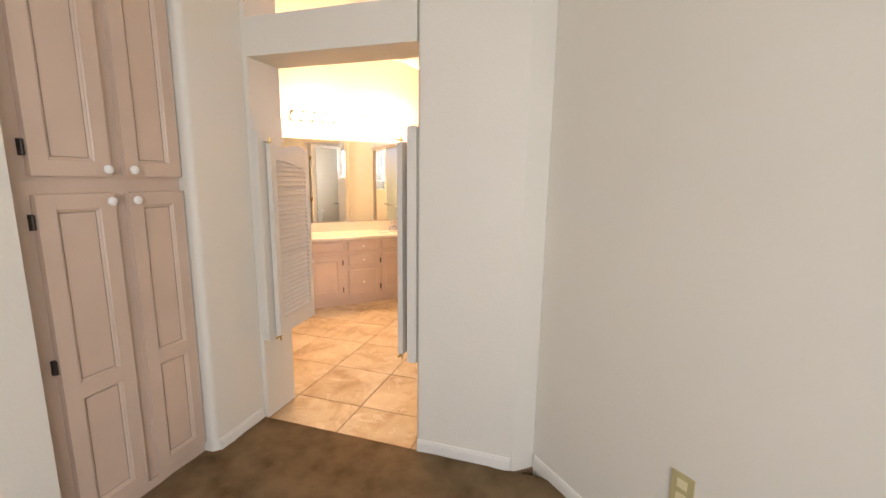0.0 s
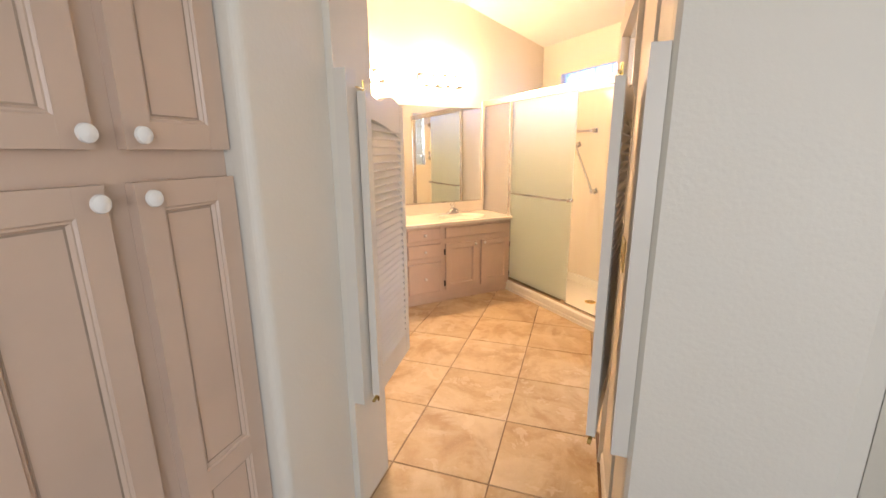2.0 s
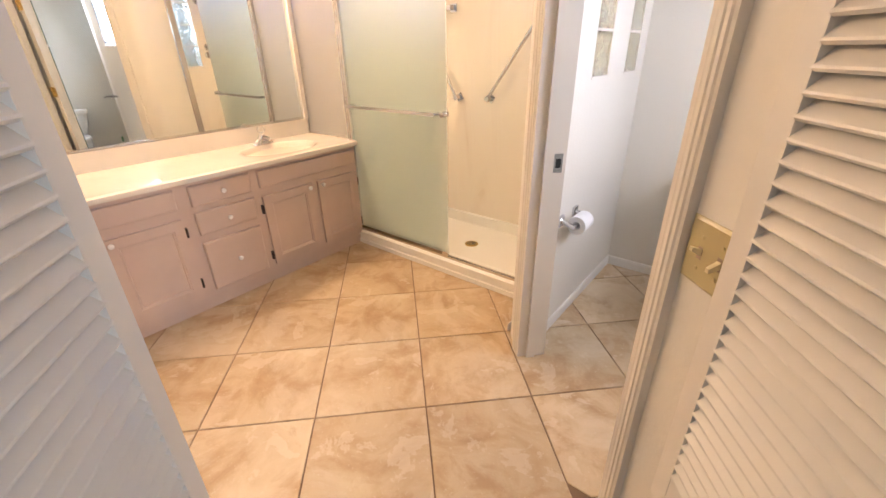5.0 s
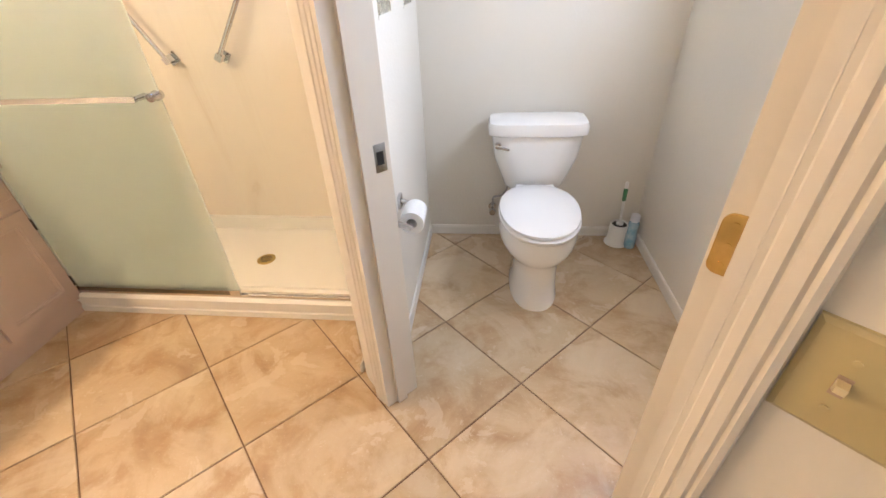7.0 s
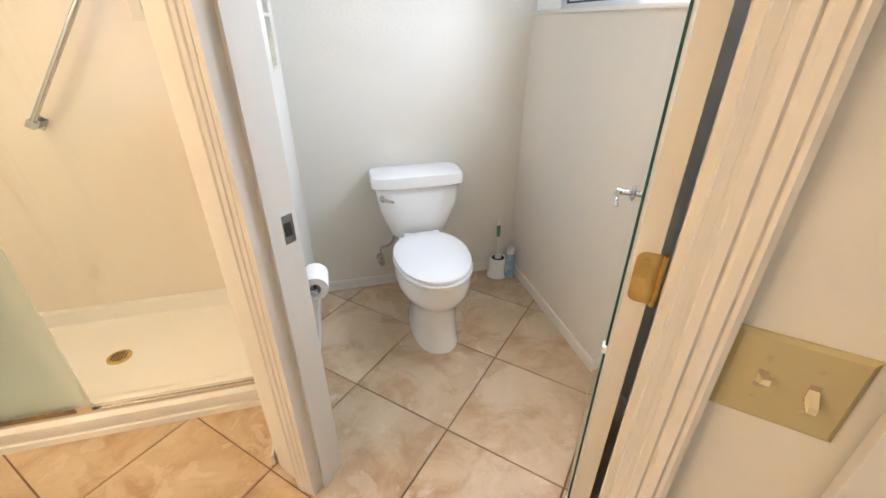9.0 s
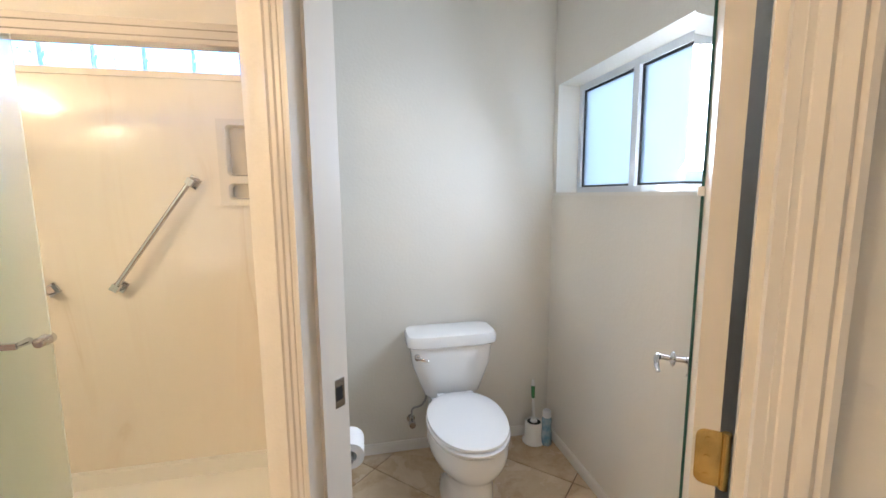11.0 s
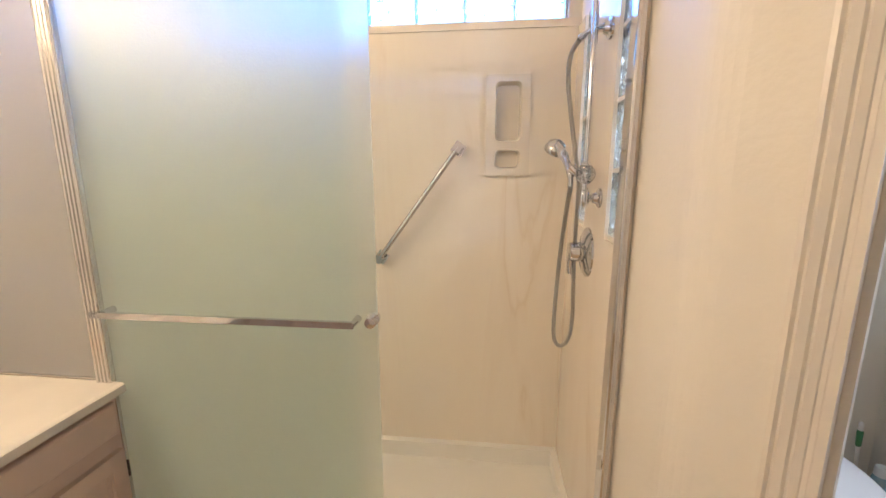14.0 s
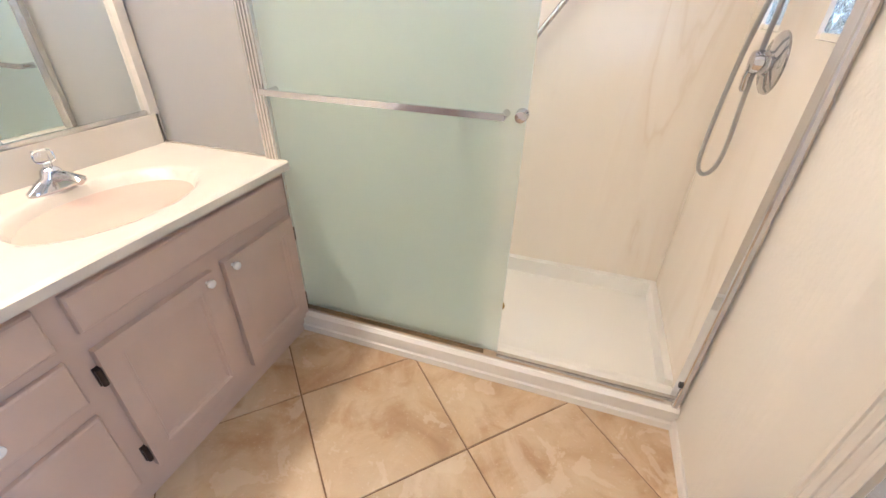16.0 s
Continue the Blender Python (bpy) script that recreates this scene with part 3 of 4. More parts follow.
def cab_hinge(parent, x, y, z):
    bm = boxes((x - 0.007, x + 0.007, y - 0.005, y, z - 0.028, z + 0.028))
    tube([(x, y - 0.012, z - 0.026), (x, y - 0.012, z + 0.026)], 0.007, 10, bm)
    obj("hinge", bm, BRONZE, parent, label="dark bronze hinge")


# local frame: x along the cabinet from its far end, looking towards -y
tall = root("linen_cabinet", DIAG @ pose(-1.03, -2.235, 0, 0, 0, 90), "tall whitewashed built-in linen cabinet with four panelled doors", "cabinet")
obj("body", boxes((0.002, 0.658, 0.0, 0.40, 0.0, 2.55)), TALLCAB, tall, bevel=0.003)
obj("plinth", boxes((0.002, 0.656, -0.008, 0.0, 0.0, 0.055)), TALLCAB, tall, bevel=0.002)
for x0, x1, kx in ((0.085, 0.345, 0.322), (0.400, 0.660 - 0.008, 0.423)):
    d = panel_door(tall, x0, x1, 0.07, 1.37, -0.001, TALLCAB, [0.62], depth=0.026)
    knob(d, kx, -0.027, 1.338, 0.018)
    d2 = panel_door(tall, x0, x1, 1.435, 2.50, -0.001, TALLCAB, [], depth=0.026)
    knob(d2, kx, -0.027, 1.462, 0.018)
    hx = x0 - 0.008 if x0 < 0.2 else x1 + 0.003
    for z in (0.74, 1.275):
        cab_hinge(d, hx, -0.001, z)
    for z in (1.53, 2.4):
        cab_hinge(d2, hx, -0.001, z)


# ---- vanity ----
# local frame: x runs along the wall (towards the shower is +x), looking out is -y
VAN = pose(-1.80, 0, 0, 0, 0, 90)
van = root("vanity", VAN, "pinkish whitewashed vanity cabinet with cream marble top and sink", "vanity")
VL, VR = -1.70, 0.645
obj("body", boxes((VL, VR, 0.0, 0.52, 0.085, 0.760)), CABINET, van, bevel=0.002)
obj("toe_kick", boxes((VL, VR, 0.035, 0.52, 0.0, 0.085)), CABINET, van)
obj("kick_board", boxes((VL, VR - 0.002, 0.024, 0.036, 0.0, 0.082)), CABINET, van, bevel=0.002)


def slab_drawer(x0, x1, z0, z1, knob_at=True):
    bm = boxes((x0, x1, -0.019, -0.001, z0, z1))
    bmesh.ops.bevel(bm, geom=[e for e in bm.edges if all(abs(v.co.y + 0.019) < 1e-4 for v in e.verts)], offset=0.012, segments=3, profile=0.6, affect="EDGES")
    d = obj("drawer", bm, CABINET, van)
    if knob_at:
        knob(d, (x0 + x1) / 2, -0.019, (z0 + z1) / 2, 0.014)
    return d


for z0, z1 in ((0.625, 0.738), (0.460, 0.590), (0.118, 0.412)):
    slab_drawer(-0.485, -0.150, z0, z1)
slab_drawer(-0.100, 0.630, 0.632, 0.735, False)
slab_drawer(-1.30, -0.555, 0.632, 0.735, False)
for x0, x1, kx, hx in ((-0.098, 0.252, 0.222, -0.106), (0.298, 0.630, 0.325, 0.637), (-1.30, -0.948, -0.975, -1.308), (-0.905, -0.555, -0.880, -0.547)):
    d = panel_door(van, x0, x1, 0.125, 0.578, -0.001, CABINET, [], stile=0.048)
    knob(d, kx, -0.021, 0.555, 0.014)
    for z in (0.19, 0.50):
        cab_hinge(d, hx, -0.001, z)

# top with an integral oval bowl
bm = bmesh.new()
xs = [VL + (VR + 0.004 - VL) * i / 150 for i in range(151)]
ys = [-0.040 + 0.568 * j / 56 for j in range(57)]
SX, SY, RX, RY = 0.205, 0.215, 0.245, 0.172


def top_height(x, y):
    r = math.hypot((x - SX) / RX, (y - SY) / RY)
    z = 0.792
    if r < 1.0:
        z -= 0.125 * (1 - r ** 2.6) ** 0.75 + 0.002
    elif r < 1.10:
        z -= 0.004 * (1.10 - r) / 0.10
    return z


grid = [[bm.verts.new((x, y, top_height(x, y) - (0.006 if y < -0.037 else 0.0))) for x in xs] for y in ys]
for j in range(len(ys) - 1):
    for i in range(len(xs) - 1):
        bm.faces.new((grid[j][i], grid[j][i + 1], grid[j + 1][i + 1], grid[j + 1][i]))
edge = [bm.verts.new((x, -0.040, 0.762)) for x in xs]
for i in range(len(xs) - 1):
    bm.faces.new((edge[i], edge[i + 1], grid[0][i + 1], grid[0][i]))
for col, k in ((0, 0), (-1, 0)):
    lowv = [bm.verts.new((xs[col], y, 0.762)) for y in ys]
    for j in range(len(ys) - 1):
        bm.faces.new((lowv[j], lowv[j + 1], grid[j + 1][col], grid[j][col]))
bm.faces.new([bm.verts.new(p) for p in ((VL, -0.04, 0.762), (VR + 0.004, -0.04, 0.762), (VR + 0.004, 0.0, 0.762), (VL, 0.0, 0.762))])
obj("countertop", bm, MARBLE, van, smooth=True, label="cream cultured marble top with oval bowl")
obj("backsplash", boxes((VL, VR - 0.005, 0.510, 0.528, 0.790, 0.900)), MARBLE, van, bevel=0.004)
obj("overflow", lathe([(0.022, 0), (0.022, 0.003), (0.014, 0.004), (0.001, 0.002)], 18), CHROME, van, m=pose(SX, SY + 0.02, 0.667), smooth=True, label="chrome sink drain")

fa = root("faucet", VAN @ pose(0.205, 0.415, 0.792), "chrome single-handle faucet with clear acrylic knob", "faucet")
bm = loft([oval(0, 0, 0.078, 0.026, 0.0, 28), oval(0, 0, 0.078, 0.026, 0.010, 28), oval(0, 0, 0.066, 0.022, 0.020, 28), oval(0, 0, 0.030, 0.022, 0.040, 28), oval(0, 0, 0.024, 0.022, 0.058, 28), oval(0, 0, 0.014, 0.014, 0.066, 28)])
tube([(0, -0.005, 0.036), (0, -0.05, 0.048), (0, -0.095, 0.046), (0, -0.112, 0.036)], [0.017, 0.015, 0.012, 0.010], 14, bm)
obj("body", bm, CHROME, fa, smooth=True)
obj("handle", lathe([(0.010, 0.064), (0.012, 0.076), (0.024, 0.084), (0.027, 0.098), (0.022, 0.112), (0.001, 0.115)], 8), clear_material("clear_acrylic", (0.95, 0.97, 0.98), 0.06, 0.1), fa, label="clear acrylic handle")

mi = root("wall_mirror", VAN, "large frameless vanity mirror above the backsplash", "mirror")
obj("glass", boxes((-1.68, 0.615, 0.520, 0.5285, 0.915, 1.876)), MIRROR, mi)
obj("channel", boxes((-1.68, 0.617, 0.513, 0.529, 0.902, 0.915)), BRUSHED, mi)
tagged(obj("trim", boxes((0.618, 0.652, 0.500, 0.5295, 0.90, 1.94)), TRIM, m=VAN, bevel=0.003), "narrow painted trim strip beside the mirror", "trim", kind="structure")


def vanity_light(y):
    f = root("vanity_light", VAN @ pose(y, 0.5295, 2.12), "chrome bar vanity light with four lit round bulbs", "wall light", "vanity lights")
    bm = boxes((-0.245, 0.245, -0.025, 0, -0.055, 0.055))
    obj("bar", bm, CHROME, f, bevel=0.004)
    for i in range(4):
        x = -0.183 + 0.122 * i
        bm = lathe([(0.028, 0), (0.028, 0.012), (0.018, 0.016), (0.018, 0.035), (0.001, 0.036)], 18)
        bmesh.ops.transform(bm, matrix=pose(x, -0.025, 0, 90), verts=bm.verts)
        obj("socket", bm, CHROME, f, smooth=True)
        bm = bmesh.new()
        bmesh.ops.create_uvsphere(bm, u_segments=20, v_segments=12, radius=0.046)
        obj("bulb", bm, GLOBE, f, m=pose(x, -0.098, 0), smooth=True, label="glowing warm globe bulb")


vanity_light(0.130)
vanity_light(-0.710)

# ---- shower ----
SH = root("shower_surround", pose(0, 0, 0), "cream veined cultured marble shower wall panels", "shower surround", kind="structure")
NX0, NX1, NZ0, NZ1 = -0.660, -0.520, 1.425, 1.795
bm = boxes((-2.325, NX0, 1.418, 1.4295, 0.03, 1.985), (NX1, -0.312, 1.418, 1.4295, 0.03, 1.985), (NX0, NX1, 1.418, 1.4295, 0.03, NZ0), (NX0, NX1, 1.418, 1.4295, NZ1, 1.985))
obj("back_panel", bm, SURROUND, SH)
obj("cap_strip", boxes((-2.325, -0.312, 1.408, 1.4295, 1.985, 2.015)), SURROUND, SH, bevel=0.006)
bm = boxes((-0.3215, -0.3105, 0.655, 1.418, 0.03, 1.225), (-0.3215, -0.3105, 0.655, 0.668, 1.225, 1.985), (-0.3215, -0.3105, 0.852, 1.118, 1.225, 1.985), (-0.3215, -0.3105, 1.292, 1.418, 1.225, 1.985))
obj("side_panel", bm, SURROUND, SH)
obj("side_panel", boxes((-2.3295, -2.318, 0.70, 1.418, 0.03, 1.985)), SURROUND, SH)

# moulded soap niche set into the back panel
ni = root("soap_niche", pose((NX0 + NX1) / 2, 1.418, 0), "cream moulded recessed soap niche in the shower wall", "soap niche")
a, b = (NX1 - NX0) / 2, 0.0


def ring_rect(hw, z0, z1, y, r, n=6):
    out = []
    for cx, cz, a0 in ((hw - r, z0 + r, -90), (hw - r, z1 - r, 0), (-hw + r, z1 - r, 90), (-hw + r, z0 + r, 180)):
        for k in range(n + 1):
            t = radians(a0 + 90 * k / n)
            out.append((cx + r * math.cos(t), y, cz + r * math.sin(t)))
    return out


def recess(z0, z1, depth):
    return loft([ring_rect(0.055, z0, z1, -0.010, 0.022), ring_rect(0.051, z0 + 0.004, z1 - 0.004, -0.002, 0.020), ring_rect(0.047, z0 + 0.008, z1 - 0.008, depth, 0.018)], False)


for z0, z1, dp in ((1.545, 1.785, 0.038), (1.432, 1.512, 0.038)):
    bm = recess(z0, z1, dp)
    bm.verts.ensure_lookup_table()
    last = [v for v in bm.verts if abs(v.co.y - dp) < 1e-5]
    bm.faces.new(last)
    obj("pocket", bm, MARBLE, ni, smooth=True)
# face plate made of bars round the two pockets, with filled corners
bm = boxes((-0.092, -0.0545, -0.010, 0.0, 1.408, 1.812), (0.0545, 0.092, -0.010, 0.0, 1.408, 1.812), (-0.0545, 0.0545, -0.010, 0.0, 1.785, 1.812), (-0.0545, 0.0545, -0.010, 0.0, 1.512, 1.545), (-0.0545, 0.0545, -0.010, 0.0, 1.408, 1.432))
obj("face_plate", bm, MARBLE, ni)
for z0, z1 in ((1.545, 1.785), (1.432, 1.512)):
    for sx in (-1, 1):
        for zc, sz in ((z0, 1), (z1, -1)):
            r, pts = 0.022, []
            c = (sx * (0.055 - r), zc + sz * r)
            arc = [(c[0] + sx * r * math.cos(radians(t)), c[1] - sz * r * math.sin(radians(t))) for t in range(0, 91, 15)]
            poly = [(sx * 0.055, zc)] + arc
            bm = bmesh.new()
            bm.faces.new([bm.verts.new((p, -0.0100, q)) for p, q in poly])
            obj("corner_fill", bm, MARBLE, ni)
obj("lip", boxes((-0.094, 0.094, -0.020, -0.0095, 1.404, 1.414)), MARBLE, ni, bevel=0.004)

pan = root("shower_pan", pose(0, 0, 0), "white acrylic shower pan with raised curb", "shower pan")
bm = boxes((-2.318, -0.3105, 0.76, 1.40, 0.0, 0.035), (-2.318, -0.3105, 1.385, 1.4175, 0.0, 0.115), (-0.350, -0.322, 0.76, 1.39, 0.0, 0.115), (-2.318, -2.29, 0.76, 1.39, 0.0, 0.115))
obj("basin", bm, PAN, pan, bevel=0.008, segs=3)
CURB = [(0.632, 0.0), (0.632, 0.030), (0.640, 0.034), (0.640, 0.062), (0.630, 0.068), (0.630, 0.094), (0.642, 0.106), (0.720, 0.106), (0.762, 0.085), (0.775, 0.03), (0.775, 0.0)]
bm = loft([[(x, y, z) for y, z in CURB] for x in (-1.862, -0.3115)])
obj("curb", bm, PAN, pan, bevel=0.004)
obj("under_curb", boxes((-2.318, -1.862, 0.66, 0.775, 0.0, 0.106)), PAN, pan)
dr = root("shower_drain", pose(-1.05, 1.055, 0.036), "round brass-coloured strainer drain in the shower pan", "drain")
obj("ring", lathe([(0.050, 0), (0.050, 0.003), (0.042, 0.005), (0.001, 0.005)], 28), BRASS, dr, smooth=True)
# black squares on the ring stand in for the shaded openings
bm = bmesh.new()
for r in range(-2, 3):
    for c in range(-2, 3):
        if abs(r) + abs(c) < 4:
            box(bm, c * 0.0135 - 0.004, c * 0.0135 + 0.004, r * 0.0135 - 0.004, r * 0.0135 + 0.004, 0.0045, 0.006)
obj("hole", bm, DARK, dr, label="dark strainer holes")

# wall of glass over the counter end, sliding doors and their frame
en = root("shower_enclosure", pose(0, 0, 0), "metal-framed shower enclosure with frosted sliding glass doors", "shower enclosure")
bm = boxes((-2.325, -0.312, 0.628, 0.690, 1.890, 1.950), (-2.325, -0.312, 0.622, 0.640, 1.905, 1.918), (-2.325, -0.312, 0.622, 0.640, 1.930, 1.942))
obj("header_rail", bm, BRUSHED, en, bevel=0.003)
obj("sill_track", boxes((-1.835, -0.312, 0.648, 0.690, 0.106, 0.113), (-1.835, -0.312, 0.648, 0.650, 0.113, 0.122), (-1.835, -0.312, 0.664, 0.668, 0.113, 0.124)), BRUSHED, en, bevel=0.001)
bm = boxes((-1.845, -1.795, 0.640, 0.690, 0.792, 1.890))
for i in range(4):
    x = -1.839 + 0.012 * i
    tube([(x, 0.640, 0.792), (x, 0.640, 1.890)], 0.005, 8, bm)
obj("left_jamb", bm, BRUSHED, en, smooth=True)
obj("left_jamb", boxes((-1.818, -1.795, 0.645, 0.690, 0.106, 0.792)), BRUSHED, en)
bm = boxes((-0.340, -0.3225, 0.640, 0.692, 0.106, 1.890))
tube([(-0.336, 0.640, 0.12), (-0.336, 0.640, 1.89)], 0.007, 8, bm)
obj("right_jamb", bm, CHROME, en, smooth=True)
fp = obj("fixed_panel", boxes((-2.310, -1.845, 0.660, 0.668, 0.792, 1.892)), FROSTGREY, en, label="fixed grey frosted glass panel")
fp.visible_shadow = False
obj("fixed_frame", boxes((-2.328, -2.310, 0.650, 0.678, 0.79, 1.89), (-2.31, -1.845, 0.652, 0.676, 0.786, 0.797)), BRUSHED, en, bevel=0.002)


def sliding_door(x0, x1, y, mat, bar):
    d = obj("sliding_door", boxes((x0, x1, y - 0.003, y + 0.003, 0.135, 1.895)), mat, en, label="frosted greenish glass sliding door")
    d.visible_shadow = False
    obj("bottom_rail", boxes((x0, x1 - 0.05, y - 0.006, y + 0.006, 0.122, 0.143)), BRONZERAIL, d, bevel=0.002, label="dark bronze-toned bottom rail")
    obj("bottom_guide", boxes((x1 - 0.05, x1, y - 0.008, y + 0.008, 0.121, 0.150)), BRUSHED, d, bevel=0.002)
    if bar:
        bm = boxes((x0 + 0.01, x1 - 0.05, y - 0.062, y - 0.052, 1.018, 1.036))
        obj("towel_bar", bm, CHROME, d, bevel=0.004, label="flat chrome towel bar")
        for x in (x0 + 0.03, x1 - 0.055):
            bm = tube([(x, y - 0.003, 1.026), (x, y - 0.058, 1.026)], [0.011, 0.008], 12)
            obj("bar_mount", bm, CHROME, d, smooth=True)
        bm = lathe([(0.016, -0.02), (0.018, -0.006), (0.018, 0.004), (0.012, 0.012), (0.012, 0.022), (0.016, 0.026), (0.015, 0.034), (0.001, 0.036)], 18)
        bmesh.ops.transform(bm, matrix=pose(x1 - 0.012, y - 0.003, 1.026, 90), verts=bm.verts)
        obj("door_knob", bm, CHROME, d, smooth=True, label="small round chrome knob")
    return d


sliding_door(-1.790, -0.960, 0.654, FROST, True)
sliding_door(-1.775, -1.030, 0.677, FROST, False)
for x, z in ((-1.80, 0.20), (-0.345, 0.22)):
    tagged(obj("bumper", boxes((x - 0.006, x + 0.006, 0.632, 0.645, z - 0.008, z + 0.008)), DARK, bevel=0.003), "small black rubber bumper on the shower jamb", "bumper")


def grab_bar(a, b):
    a, b = Vector(a), Vector(b)
    out = Vector((0, -0.055, 0))
    g = root("grab_bar", pose(0, 0, 0), "chrome grab bar with square mounts on the shower wall", "grab bar", "grab bars")
    d = (b - a).normalized()
    obj("bar", tube([a + out - d * 0.012, b + out + d * 0.012], 0.0115, 14), CHROME, g, smooth=True)
    for p in (a, b):
        t = math.degrees(math.atan2(d.z, d.x))
        bm = boxes((-0.026, 0.026, -0.010, 0, -0.026, 0.026), (-0.016, 0.016, -0.066, -0.008, -0.016, 0.016))
        obj("mount", bm, CHROME, g, m=Matrix.Translation(p) @ pose(0, 0, 0, 0, -t, 0), bevel=0.003)


grab_bar((-0.796, 1.418, 1.517), (-1.147, 1.418, 1.035))
grab_bar((-1.425, 1.418, 1.030), (-1.690, 1.418, 1.49))
grab_bar((-1.480, 1.418, 1.62), (-1.95, 1.418, 1.62))

# hand shower on a slide rail
hs = root("hand_shower", pose(-0.3215, 0.93, 0), "chrome hand shower on a slide rail with steel hose", "shower set")
bm = tube([(-0.047, 0, 1.325), (-0.047, 0, 1.90)], 0.0105, 14)
for z in (1.342, 1.828):
    tube([(0.0, 0, z), (-0.047, 0, z)], 0.011, 12, bm)
    tube([(0.0, 0, z), (-0.006, 0, z), (-0.010, 0, z), (-0.022, 0, z)], [0.031, 0.030, 0.020, 0.015], 20, bm)
tube([(-0.047, 0, 1.315), (-0.047, 0, 1.322), (-0.047, 0, 1.362), (-0.047, 0, 1.368)], [0.010, 0.015, 0.015, 0.011], 14, bm)
obj("rail", bm, CHROME, hs, smooth=True)
bm = tube([(-0.047, 0, 1.385), (-0.047, 0, 1.39), (-0.047, 0, 1.445), (-0.047, 0, 1.45)], [0.014, 0.018, 0.018, 0.014], 14)
tube([(-0.050, 0.0, 1.415), (-0.075, 0.0, 1.42), (-0.088, 0.008, 1.435)], [0.014, 0.013, 0.017], 12, bm)
obj("holder", bm, CHROME, hs, smooth=True)
bm = lathe([(0.026, 0), (0.029, 0.005), (0.029, 0.012), (0.025, 0.018), (0.012, 0.020), (0.0005, 0.020)], 12)
bmesh.ops.transform(bm, matrix=pose(-0.052, -0.018, 1.415, 90), verts=bm.verts)
obj("clamp_knob", bm, clear_material("clear_knob", (0.95, 0.95, 0.95), 0.1, 0.1), hs, label="clear plastic clamp knob")
bm = lathe([(0.010, 0), (0.010, 0.003), (0.0005, 0.004)], 12)
bmesh.ops.transform(bm, matrix=pose(-0.052, -0.038, 1.415, 90), verts=bm.verts)
obj("knob_cap", bm, CHROME, hs)
bm = tube(curve([(-0.088, 0.01, 1.375), (-0.090, 0.02, 1.42), (-0.097, 0.10, 1.470), (-0.106, 0.190, 1.508)]), [0.009] * 6 + [0.012] * 10 + [0.016] * 9, 14)
tube([(-0.104, 0.188, 1.526), (-0.106, 0.196, 1.518), (-0.112, 0.208, 1.500), (-0.116, 0.214, 1.490), (-0.117, 0.215, 1.488)], [0.012, 0.030, 0.038, 0.035, 0.028], 22, bm)
obj("head", bm, CHROME, hs, smooth=True, label="chrome hand shower head")
bm = tube(curve([(-0.012, 0.0, 1.828), (-0.05, 0.012, 1.830), (-0.085, 0.02, 1.805)]), [0.0085] * 13 + [0.011] * 4, 12)
obj("elbow", bm, CHROME, hs, smooth=True)
bm = tube(curve([(-0.085, 0.02, 1.805), (-0.098, 0.07, 1.775), (-0.096, 0.105, 1.71), (-0.082, 0.10, 1.60), (-0.066, 0.08, 1.48), (-0.050, 0.08, 1.38), (-0.044, 0.11, 1.20), (-0.040, 0.12, 1.05), (-0.036, 0.12, 0.90), (-0.046, 0.12, 0.825), (-0.073, 0.12, 0.798), (-0.096, 0.12, 0.83), (-0.099, 0.12, 0.93), (-0.092, 0.11, 1.13), (-0.088, 0.06, 1.29), (-0.088, 0.01, 1.375)], 8), 0.0072, 10)
obj("hose", bm, CORD, hs, smooth=True, label="braided steel hose")
va = root("shower_valve", pose(-0.3215, 1.04, 1.15, 0, -90, 0), "round chrome shower valve with lever on the tiled side wall", "shower valve")
obj("escutcheon", lathe([(0.086, 0), (0.085, 0.006), (0.070, 0.015), (0.040, 0.019), (0.034, 0.024), (0.033, 0.052), (0.029, 0.060), (0.001, 0.062)], 32), CHROME, va, smooth=True)
obj("lever", tube([(-0.01, 0.0, 0.05), (-0.04, 0.006, 0.056), (-0.075, 0.012, 0.052), (-0.082, 0.013, 0.050)], [0.014, 0.011, 0.011, 0.007], 12), CHROME, va, smooth=True)


# glass blocks
def glass_block(parent, m, w, h, d):
    bm = boxes((-w / 2, w / 2, -d / 2, d / 2, -h / 2, h / 2))
    b = obj("glass_block", bm, BLOCK, parent, m=m, bevel=0.005)
    b.visible_shadow = False
    return b


gp = root("glass_block_column", pose(-0.235, 0, 0), "column of wavy glass blocks set in the shower partition", "glass blocks", "glass block columns", "structure")
for yc in (0.76, 1.205):
    for i in range(4):
        glass_block(gp, pose(0, yc, 1.235 + 0.0955 + 0.191 * i, 0, 0, 90), 0.186, 0.180, 0.150)
    obj("mortar", boxes(*[(-0.077, 0.077, yc - 0.10, yc + 0.10, 1.235 + 0.191 * i - 0.0055, 1.235 + 0.191 * i + 0.0055) for i in range(5)]), PAINT, gp)
gw = root("window_1", pose(-0.366, 1.50, 2.122), "high strip window of clear glass blocks over the shower", "window", kind="structure")
for i in range(8):
    glass_block(gw, pose(-0.1035 - 0.207 * i, 0, 0), 0.2035, 0.192, 0.05)
obj("mortar", boxes(*[(-0.207 * i - 0.0025, -0.207 * i + 0.0025, -0.027, 0.027, -0.1, 0.1) for i in range(9)], (-1.66, 0, -0.04, 0.05, -0.102, -0.095)), VINYL, gw)

